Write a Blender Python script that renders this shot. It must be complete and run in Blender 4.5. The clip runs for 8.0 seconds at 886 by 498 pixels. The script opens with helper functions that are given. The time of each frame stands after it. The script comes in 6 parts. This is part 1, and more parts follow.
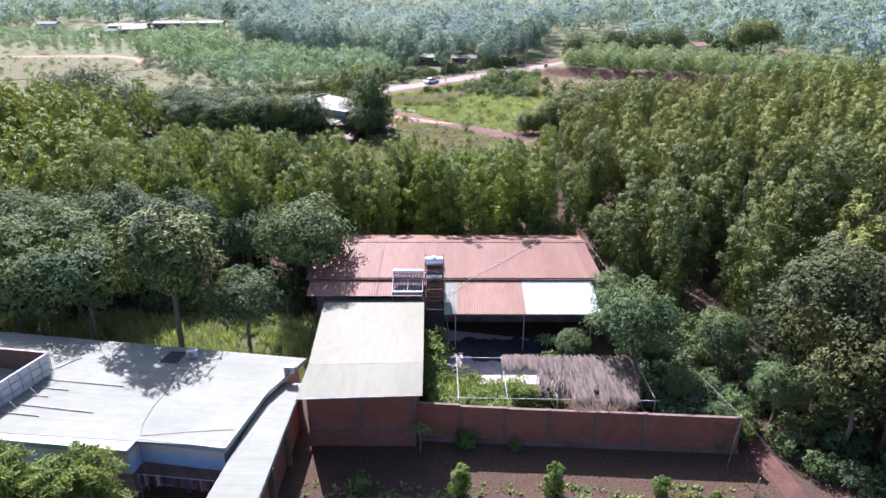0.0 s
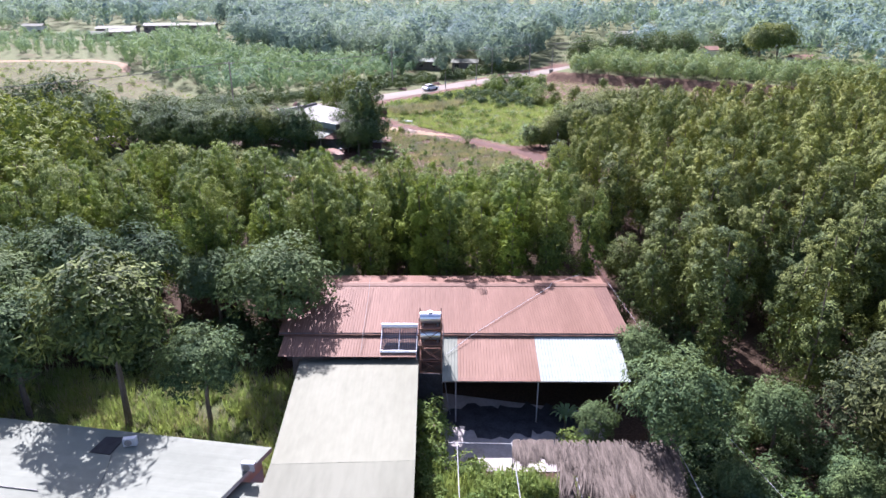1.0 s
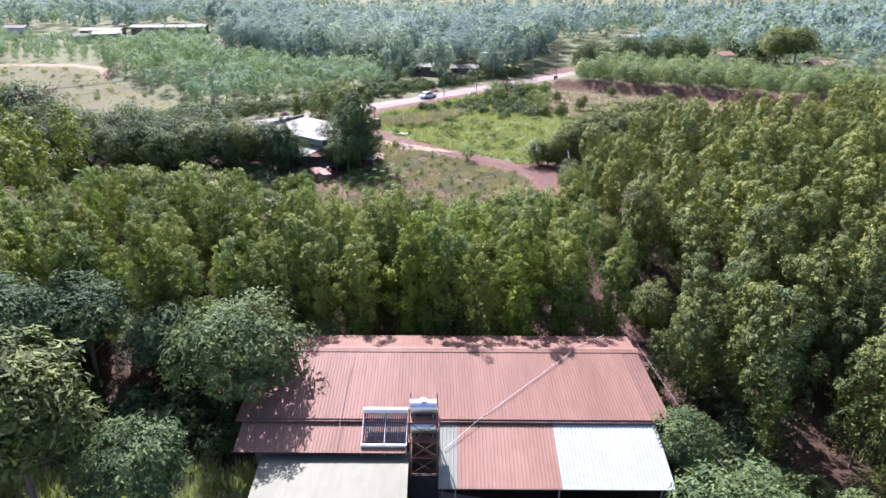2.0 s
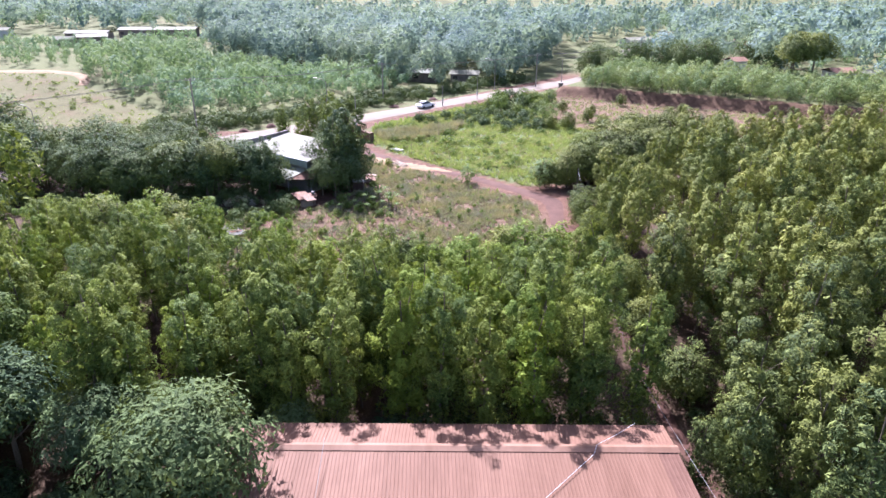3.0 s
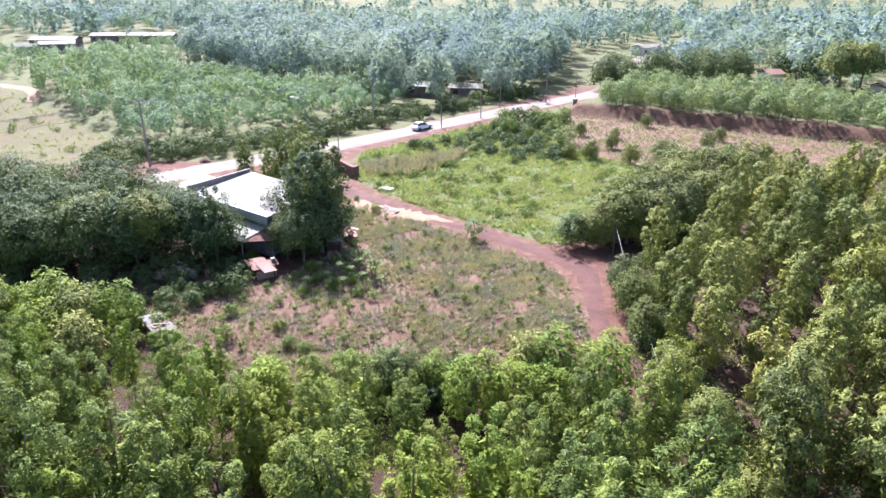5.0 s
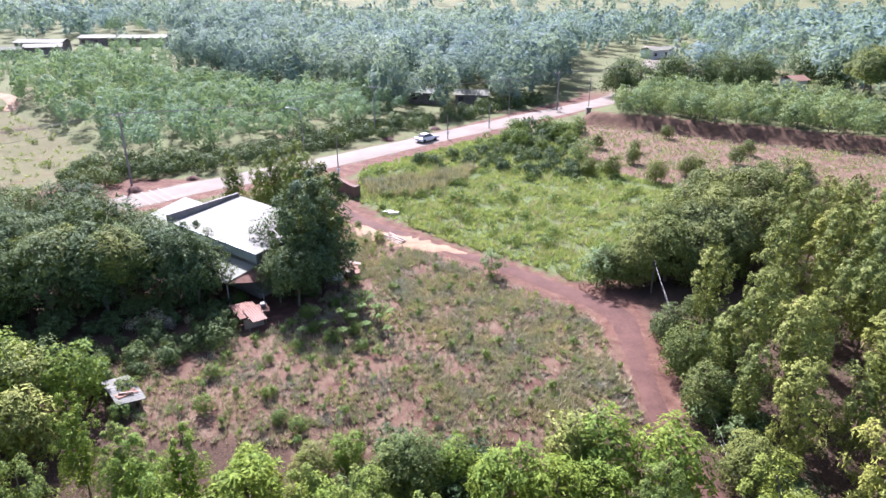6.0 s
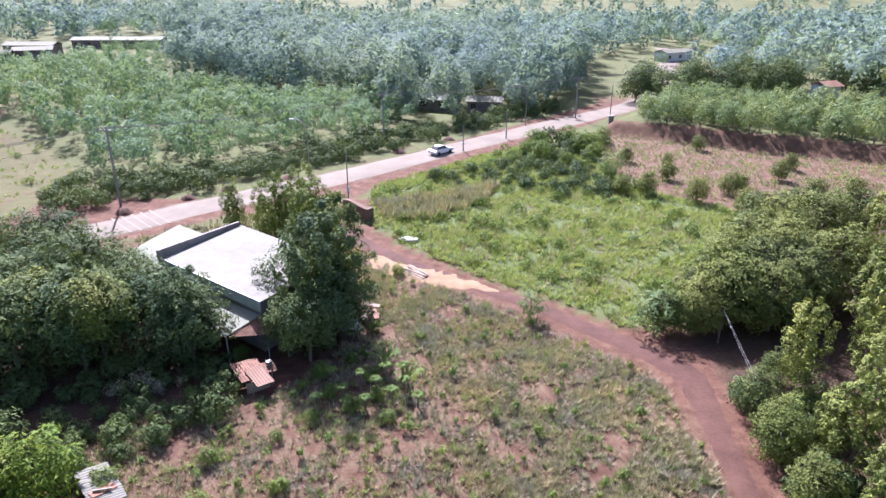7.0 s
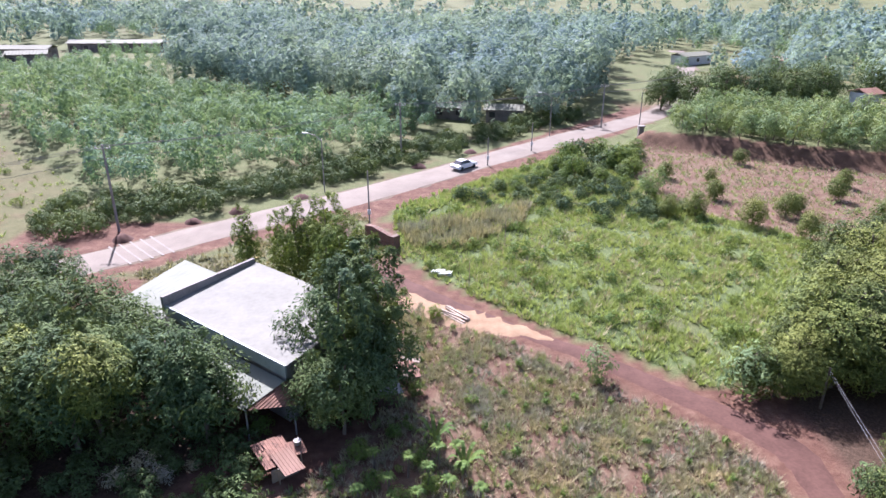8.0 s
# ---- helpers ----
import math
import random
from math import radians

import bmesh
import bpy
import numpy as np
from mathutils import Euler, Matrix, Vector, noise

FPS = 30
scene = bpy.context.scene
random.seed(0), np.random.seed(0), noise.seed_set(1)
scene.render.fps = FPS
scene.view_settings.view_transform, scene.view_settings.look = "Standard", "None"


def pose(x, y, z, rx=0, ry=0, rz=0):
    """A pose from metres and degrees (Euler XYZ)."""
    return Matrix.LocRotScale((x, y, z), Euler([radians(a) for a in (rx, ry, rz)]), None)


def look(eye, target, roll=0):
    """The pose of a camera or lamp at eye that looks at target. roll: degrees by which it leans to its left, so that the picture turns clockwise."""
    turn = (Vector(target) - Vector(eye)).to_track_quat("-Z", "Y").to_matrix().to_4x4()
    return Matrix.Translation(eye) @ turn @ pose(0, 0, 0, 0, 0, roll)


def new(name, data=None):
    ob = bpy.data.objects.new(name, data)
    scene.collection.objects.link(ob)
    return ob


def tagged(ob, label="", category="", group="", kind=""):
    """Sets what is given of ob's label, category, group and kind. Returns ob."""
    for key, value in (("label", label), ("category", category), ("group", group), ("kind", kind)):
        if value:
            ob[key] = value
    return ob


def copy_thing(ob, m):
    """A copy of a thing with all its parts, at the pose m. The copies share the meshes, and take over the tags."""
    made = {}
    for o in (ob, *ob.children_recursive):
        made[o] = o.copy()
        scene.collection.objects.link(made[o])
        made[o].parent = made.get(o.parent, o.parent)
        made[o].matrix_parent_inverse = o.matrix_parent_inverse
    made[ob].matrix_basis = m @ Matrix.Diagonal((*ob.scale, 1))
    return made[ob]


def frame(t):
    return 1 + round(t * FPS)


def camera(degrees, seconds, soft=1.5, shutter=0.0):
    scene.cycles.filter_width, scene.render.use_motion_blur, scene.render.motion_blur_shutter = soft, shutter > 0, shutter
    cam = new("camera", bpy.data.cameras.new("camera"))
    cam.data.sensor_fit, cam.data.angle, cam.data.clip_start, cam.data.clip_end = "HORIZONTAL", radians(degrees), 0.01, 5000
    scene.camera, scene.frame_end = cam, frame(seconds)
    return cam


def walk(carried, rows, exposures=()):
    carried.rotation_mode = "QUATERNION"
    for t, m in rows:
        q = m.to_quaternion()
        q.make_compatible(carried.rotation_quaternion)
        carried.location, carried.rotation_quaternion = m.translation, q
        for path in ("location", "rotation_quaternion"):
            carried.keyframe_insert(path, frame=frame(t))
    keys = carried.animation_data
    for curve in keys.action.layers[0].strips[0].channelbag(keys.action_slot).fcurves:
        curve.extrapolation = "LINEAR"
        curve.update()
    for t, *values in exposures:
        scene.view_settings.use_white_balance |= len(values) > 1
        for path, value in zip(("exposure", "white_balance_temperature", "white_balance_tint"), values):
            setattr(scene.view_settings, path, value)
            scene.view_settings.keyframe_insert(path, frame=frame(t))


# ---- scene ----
cam = camera(68.0, 8.0)
PATH = [
    (0, (0.88, -5.287, 26.615), (0.856, -3.439, 25.849), -0.2),
    (0.5, (0.93, -0.149, 26.594), (0.905, 1.698, 25.828), -0.3),
    (1, (0.944, 5.208, 26.493), (0.919, 7.056, 25.73), -0.2),
    (1.5, (0.874, 10.82, 26.398), (0.852, 12.669, 25.637), -0.1),
    (3, (1.12, 26.44, 27.053), (1.1, 28.289, 26.29), -0.0),
    (3.5, (1.16, 31.958, 27.093), (1.142, 33.807, 26.331), 0.0),
    (4, (1.205, 37.517, 27.022), (1.187, 39.367, 26.263), -0.1),
    (4.5, (1.088, 42.779, 27.031), (1.071, 44.63, 26.273), -0.0),
    (6, (-0.856, 57.094, 27.341), (-0.865, 58.944, 26.582), 0.1),
    (6.5, (-2.153, 61.795, 27.357), (-2.16, 63.646, 26.598), 0.1),
    (7, (-3.791, 66.315, 27.395), (-3.795, 68.165, 26.635), 0.1),
    (7.5, (-5.661, 70.719, 27.447), (-5.664, 72.57, 26.688), 0.1),
    (8, (-7.746, 74.958, 27.56), (-7.745, 76.808, 26.801), 0.1),
]
walk(cam, [(t, look(eye, target, roll)) for t, eye, target, roll in PATH], [(0.0, 1.88, 5550, 30), (1.5, 1.85, 5550, 30), (3.0, 2.05, 5550, 30), (3.5, 2.18, 5550, 30), (4.0, 2.3, 5550, 30), (4.5, 2.25, 5550, 30), (6.5, 1.93, 5550, 30), (8.0, 1.82, 5550, 30)])

# ---- light ----
SUN_ELEV, SUN_TURN = radians(43.0), radians(-19.5)
sky_world = bpy.data.worlds.new("sky")
scene.world = sky_world
sky_world.use_nodes = True
wn = sky_world.node_tree
sky = wn.nodes.new("ShaderNodeTexSky")
sky.sky_type, sky.sun_disc = "NISHITA", False
sky.sun_elevation, sky.sun_rotation = SUN_ELEV, SUN_TURN
sky.dust_density, sky.air_density = 3.0, 1.2
wn.links.new(sky.outputs[0], wn.nodes["Background"].inputs[0])
wn.nodes["Background"].inputs[1].default_value = 0.065
sun_data = bpy.data.lights.new("sun", "SUN")
sun_data.energy, sun_data.angle, sun_data.color = 5.0, radians(0.6), (1.0, 0.95, 0.87)
sun = new("sun", sun_data)
toward_sun = Vector((math.sin(SUN_TURN) * math.cos(SUN_ELEV), math.cos(SUN_TURN) * math.cos(SUN_ELEV), math.sin(SUN_ELEV)))
sun.matrix_world = look((0, 60, 120), Vector((0, 60, 120)) - toward_sun)

# ---- materials ----
class Shade:
    """A small builder of node materials."""
    def __init__(self, name):
        self.mat = bpy.data.materials.new(name)
        self.mat.use_nodes = True
        self.tree = self.mat.node_tree
        self.bsdf = self.tree.nodes["Principled BSDF"]
        self.out = self.tree.nodes["Material Output"]
        self.geo = self.add("ShaderNodeNewGeometry")

    def add(self, kind, **values):
        node = self.tree.nodes.new(kind)
        for key, value in values.items():
            node.inputs[key].default_value = value
        return node

    def link(self, a, b):
        self.tree.links.new(a, b)

    def noise(self, scale, detail=3.0, rough=0.55, stretch=None):
        n = self.add("ShaderNodeTexNoise", Scale=scale, Detail=detail, Roughness=rough)
        src = self.geo.outputs["Position"]
        if stretch:
            m = self.add("ShaderNodeMapping")
            m.inputs["Scale"].default_value = stretch
            self.link(src, m.inputs["Vector"])
            src = m.outputs[0]
        self.link(src, n.inputs["Vector"])
        return n.outputs["Fac"]

    def ramp(self, fac, *stops):
        r = self.add("ShaderNodeValToRGB")
        el = r.color_ramp.elements
        while len(el) < len(stops):
            el.new(0.5)
        for e, (p, c) in zip(el, stops):
            e.position, e.color = p, (*c, 1) if len(c) == 3 else c
        self.link(fac, r.inputs[0])
        return r.outputs[0]

    def grey(self, fac, lo, hi, a=0.0, b=1.0):
        r = self.add("ShaderNodeMapRange")
        for k, v in zip((1, 2, 3, 4), (lo, hi, a, b)):
            r.inputs[k].default_value = v
        self.link(fac, r.inputs[0])
        return r.outputs[0]

    def mix(self, fac, a, b, mode="MIX"):
        m = self.add("ShaderNodeMix")
        m.data_type, m.blend_type = "RGBA", mode
        for s, v in ((m.inputs[0], fac), (m.inputs[6], a), (m.inputs[7], b)):
            if isinstance(v, (int, float)):
                s.default_value = v
            elif isinstance(v, tuple):
                s.default_value = (*v, 1)
            else:
                self.link(v, s)
        return m.outputs[2]

    def times(self, a, b):
        m = self.add("ShaderNodeMath")
        m.operation = "MULTIPLY"
        for s, v in ((m.inputs[0], a), (m.inputs[1], b)):
            if isinstance(v, (int, float)):
                s.default_value = v
            else:
                self.link(v, s)
        return m.outputs[0]

    def bump(self, fac, strength=0.4, distance=0.02):
        b = self.add("ShaderNodeBump", Strength=strength, Distance=distance)
        self.link(fac, b.inputs["Height"])
        self.link(b.outputs[0], self.bsdf.inputs["Normal"])

    def done(self, colour, rough=0.7, metal=0.0, spec=0.3):
        for key, v in (("Base Color", colour), ("Roughness", rough), ("Metallic", metal), ("Specular IOR Level", spec)):
            s = self.bsdf.inputs[key]
            if isinstance(v, tuple):
                s.default_value = (*v, 1)
            elif isinstance(v, (int, float)):
                s.default_value = v
            else:
                self.link(v, s)
        return self.mat


def leaf_material(name, dark, mid, light, glow=0.35, gloss=0.35, patch=0.16, fleck=7.0, depth=0.5, rough=0.45):
    """Foliage: leaf to leaf and tree to tree variation, leaflets as fine flecks, light passing through."""
    s = Shade(name)
    own = s.geo.outputs["Random Per Island"]
    base = s.ramp(own, (0.0, dark), (0.5, mid), (1.0, light))
    tree_tone = s.noise(patch, 2.0)
    warm = tuple(c * f for c, f in zip(light, (1.12, 1.0, 0.78)))
    cool = tuple(c * f for c, f in zip(mid, (0.80, 0.92, 1.35)))
    col = s.mix(s.grey(tree_tone, 0.50, 0.68, 0.0, 0.6), base, warm)
    col = s.mix(s.grey(tree_tone, 0.46, 0.32, 0.0, 0.55), col, cool)
    info = s.add("ShaderNodeObjectInfo")
    col = s.mix(s.grey(info.outputs["Random"], 0.55, 1.0, 0.0, 0.45), col, warm)
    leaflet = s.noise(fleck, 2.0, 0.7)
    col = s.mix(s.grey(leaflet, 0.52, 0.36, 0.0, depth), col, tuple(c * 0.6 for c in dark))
    s.bump(leaflet, 1.8 * depth, 0.10)
    s.done(col, rough, 0.0, gloss)
    tl = s.add("ShaderNodeBsdfTranslucent")
    s.link(s.mix(0.3, col, (0.36, 0.42, 0.05)), tl.inputs[0])
    m = s.add("ShaderNodeMixShader", Fac=glow)
    s.link(s.bsdf.outputs[0], m.inputs[1])
    s.link(tl.outputs[0], m.inputs[2])
    s.link(m.outputs[0], s.out.inputs[0])
    return s.mat


def plain(name, a, b, scale=3.0, rough=0.7, metal=0.0, spec=0.3, fine=25.0, bump=0.3, dist=0.01, stretch=None):
    s = Shade(name)
    big, small = s.noise(scale, 4.0, 0.6, stretch), s.noise(fine, 3.0, 0.6, stretch)
    both = s.add("ShaderNodeMath")
    both.operation = "MULTIPLY_ADD"
    both.inputs[1].default_value = 0.35
    s.link(small, both.inputs[0])
    s.link(s.times(big, 0.65), both.inputs[2])
    col = s.ramp(both.outputs[0], (0.36, a), (0.62, b))
    if bump:
        s.bump(both.outputs[0], bump, dist)
    return s.done(col, rough, metal, spec)


M = {}
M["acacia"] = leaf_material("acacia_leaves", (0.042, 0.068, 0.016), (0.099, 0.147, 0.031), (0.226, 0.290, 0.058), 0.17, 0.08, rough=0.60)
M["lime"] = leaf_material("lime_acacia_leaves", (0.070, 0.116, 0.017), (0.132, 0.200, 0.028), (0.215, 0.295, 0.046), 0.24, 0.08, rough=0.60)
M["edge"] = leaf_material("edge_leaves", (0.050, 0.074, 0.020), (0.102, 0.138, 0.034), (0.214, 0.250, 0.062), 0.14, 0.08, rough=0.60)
# two darkened olive copies that carry the shade of near and edge trees
M["deep"] = leaf_material("deep_shaded_olive_leaves", (0.018, 0.028, 0.011), (0.032, 0.047, 0.017), (0.105, 0.120, 0.042), 0.05, 0.08, rough=0.60)
M["shade_olive"] = leaf_material("shaded_olive_leaves", (0.030, 0.046, 0.015), (0.064, 0.092, 0.026), (0.195, 0.235, 0.066), 0.09, 0.08, rough=0.60)
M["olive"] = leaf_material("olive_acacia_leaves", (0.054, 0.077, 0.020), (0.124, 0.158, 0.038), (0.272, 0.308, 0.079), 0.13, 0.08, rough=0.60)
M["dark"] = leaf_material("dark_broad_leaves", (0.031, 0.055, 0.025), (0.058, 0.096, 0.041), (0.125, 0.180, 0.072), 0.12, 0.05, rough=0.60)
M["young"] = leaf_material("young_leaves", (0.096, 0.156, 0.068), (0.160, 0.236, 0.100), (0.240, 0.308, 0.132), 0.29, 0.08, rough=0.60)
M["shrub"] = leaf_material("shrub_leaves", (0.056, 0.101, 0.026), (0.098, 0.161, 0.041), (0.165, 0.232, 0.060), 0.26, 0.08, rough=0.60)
# far leaves: the pale bluish cast put in these colours stands in for haze
M["farleaf"] = leaf_material("haze_tinted_leaves", (0.118, 0.186, 0.180), (0.160, 0.240, 0.226), (0.212, 0.302, 0.278), 0.40, 0.12, 0.03, 2.5, 0.12, 0.7)
M["farlight"] = leaf_material("haze_tinted_young_leaves", (0.096, 0.178, 0.106), (0.132, 0.226, 0.128), (0.178, 0.282, 0.158), 0.36, 0.15, 0.03, 2.5, 0.15, 0.7)
M["grass"] = leaf_material("green_grass", (0.125, 0.190, 0.058), (0.192, 0.272, 0.084), (0.290, 0.362, 0.124), 0.36, 0.12, 0.25, 5.0, 0.15, 0.7)
M["straw"] = leaf_material("dry_grass", (0.190, 0.176, 0.106), (0.280, 0.256, 0.158), (0.390, 0.352, 0.226), 0.22, 0.12, 0.3, 5.0, 0.15, 0.7)
M["pillar"] = plain("stained_pillar", (0.085, 0.056, 0.046), (0.150, 0.108, 0.092), 0.8, 0.9, fine=8)
M["bark"] = plain("bark", (0.075, 0.058, 0.042), (0.20, 0.165, 0.125), 1.2, 0.9, fine=14, stretch=(1, 1, 0.25))
M["road"] = plain("worn_concrete_road", (0.130, 0.106, 0.081), (0.176, 0.148, 0.116), 0.25, 0.9, fine=6)
M["paint"] = plain("worn_road_paint", (0.150, 0.130, 0.105), (0.195, 0.172, 0.143), 1.0, 0.8)
M["soil"] = plain("red_soil", (0.054, 0.025, 0.017), (0.093, 0.046, 0.033), 0.5, 0.95, fine=5, bump=0.6, dist=0.05)
M["verge"] = plain("dull_verge_earth", (0.071, 0.049, 0.033), (0.130, 0.101, 0.065), 0.4, 0.95, fine=4, bump=0.6, dist=0.05)
M["sand"] = plain("pale_sand", (0.170, 0.108, 0.060), (0.250, 0.168, 0.098), 0.8, 0.95, fine=8)
M["red_roof"] = plain("red_roof_sheet", (0.132, 0.068, 0.044), (0.186, 0.102, 0.070), 0.25, 0.65, 0.0, 0.15, fine=2.5, bump=0.05, stretch=(1, 0.15, 1))
M["pink_roof"] = plain("faded_roof_sheet", (0.160, 0.088, 0.058), (0.222, 0.130, 0.092), 0.3, 0.65, 0.0, 0.15, fine=2.5, bump=0.05, stretch=(1, 0.15, 1))
M["white_roof"] = plain("cream_roof_sheet", (0.138, 0.140, 0.100), (0.168, 0.170, 0.124), 0.25, 0.7, 0.0, 0.10, fine=2.0, bump=0.03, stretch=(1, 0.3, 1))
M["bright_roof"] = plain("bright_white_roof_sheet", (0.230, 0.255, 0.232), (0.290, 0.318, 0.290), 0.25, 0.7, 0.0, 0.10, fine=2.0, bump=0.03)
M["worn_roof"] = plain("weathered_grey_white_roof_sheet", (0.150, 0.148, 0.124), (0.195, 0.192, 0.162), 0.5, 0.75, 0.0, 0.10, fine=3.0, bump=0.03)
M["pale_roof"] = plain("pale_green_white_roof_sheet", (0.144, 0.154, 0.120), (0.184, 0.196, 0.154), 0.22, 0.7, 0.0, 0.10, fine=1.5, bump=0.03, stretch=(0.8, 1, 1))
M["end_roof"] = plain("dull_red_roof_sheet", (0.105, 0.052, 0.036), (0.150, 0.080, 0.056), 0.3, 0.65, 0.0, 0.15, fine=2.5, bump=0.05)
M["rust"] = plain("rusted_iron", (0.10, 0.055, 0.040), (0.25, 0.135, 0.092), 1.5, 0.8, 0.3, fine=12)
M["steel"] = plain("stainless_steel", (0.62, 0.63, 0.64), (0.75, 0.76, 0.77), 0.8, 0.28, 0.9, fine=4, bump=0)
M["iron"] = plain("painted_iron", (0.16, 0.15, 0.14), (0.30, 0.28, 0.26), 1.0, 0.6, 0.2, fine=10)
M["galv"] = plain("galvanised_pipe", (0.20, 0.20, 0.20), (0.33, 0.33, 0.33), 1.0, 0.6, 0.2, fine=10)
M["concrete"] = plain("concrete", (0.15, 0.135, 0.125), (0.26, 0.24, 0.225), 0.7, 0.9, fine=7)
M["yard"] = plain("pale_yard_concrete", (0.22, 0.195, 0.175), (0.35, 0.315, 0.285), 0.5, 0.9, fine=5)
M["black"] = plain("dark_cloth_mesh", (0.018, 0.018, 0.020), (0.05, 0.05, 0.055), 1.0, 0.8, fine=8)
M["white"] = plain("white_paint", (0.40, 0.41, 0.41), (0.52, 0.52, 0.515), 0.6, 0.6, fine=6)
M["blue"] = plain("blue_paint", (0.28, 0.42, 0.58), (0.38, 0.52, 0.68), 0.6, 0.6, fine=6)
M["fascia"] = plain("grey_green_fascia", (0.17, 0.205, 0.195), (0.25, 0.29, 0.275), 0.6, 0.5, fine=6)
M["thatch"] = plain("dry_palm_thatch", (0.032, 0.025, 0.019), (0.114, 0.092, 0.073), 1.5, 0.95, fine=16, stretch=(3, 0.4, 0.4))
M["wood"] = plain("weathered_wood", (0.17, 0.13, 0.10), (0.36, 0.29, 0.22), 1.5, 0.85, fine=14)
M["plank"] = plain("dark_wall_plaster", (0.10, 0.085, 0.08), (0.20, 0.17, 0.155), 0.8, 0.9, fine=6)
M["glass"] = plain("dark_tube_glass", (0.02, 0.022, 0.028), (0.05, 0.05, 0.06), 2.0, 0.12, 0.0, 0.6, bump=0)
M["car_paint"] = plain("white_car_paint", (0.72, 0.73, 0.74), (0.78, 0.79, 0.80), 0.5, 0.25, 0.0, 0.5, bump=0)
M["tyre"] = plain("tyre_rubber", (0.02, 0.02, 0.02), (0.04, 0.04, 0.04), 2.0, 0.85)
M["brown"] = plain("brown_sign_board", (0.050, 0.028, 0.024), (0.085, 0.048, 0.040), 1.0, 0.7)


def brick_material(name, a, b, mortar):
    s = Shade(name)
    t = s.add("ShaderNodeTexBrick", Scale=1.0)
    t.inputs["Color1"].default_value, t.inputs["Color2"].default_value, t.inputs["Mortar"].default_value = (*a, 1), (*b, 1), (*mortar, 1)
    t.inputs["Mortar Size"].default_value, t.inputs["Brick Width"].default_value, t.inputs["Row Height"].default_value = 0.012, 0.22, 0.09
    sep, com = s.add("ShaderNodeSeparateXYZ"), s.add("ShaderNodeCombineXYZ")
    s.link(s.geo.outputs["Position"], sep.inputs[0])
    add = s.add("ShaderNodeMath")
    s.link(sep.outputs[0], add.inputs[0])
    s.link(sep.outputs[1], add.inputs[1])
    s.link(add.outputs[0], com.inputs[0])
    s.link(sep.outputs[2], com.inputs[1])
    s.link(com.outputs[0], t.inputs["Vector"])
    dirt = s.noise(0.7, 5.0, 0.65)
    col = s.mix(s.grey(dirt, 0.42, 0.75, 0.0, 0.6), t.outputs["Color"], (0.085, 0.050, 0.038))
    s.bump(t.outputs["Fac"], 0.5, -0.01)
    return s.done(col, 0.9)


M["old_brick"] = brick_material("weathered_old_brick", (0.120, 0.062, 0.042), (0.180, 0.100, 0.070), (0.150, 0.110, 0.085))
M["brick"] = brick_material("red_brick", (0.190, 0.056, 0.036), (0.265, 0.090, 0.058), (0.160, 0.092, 0.070))

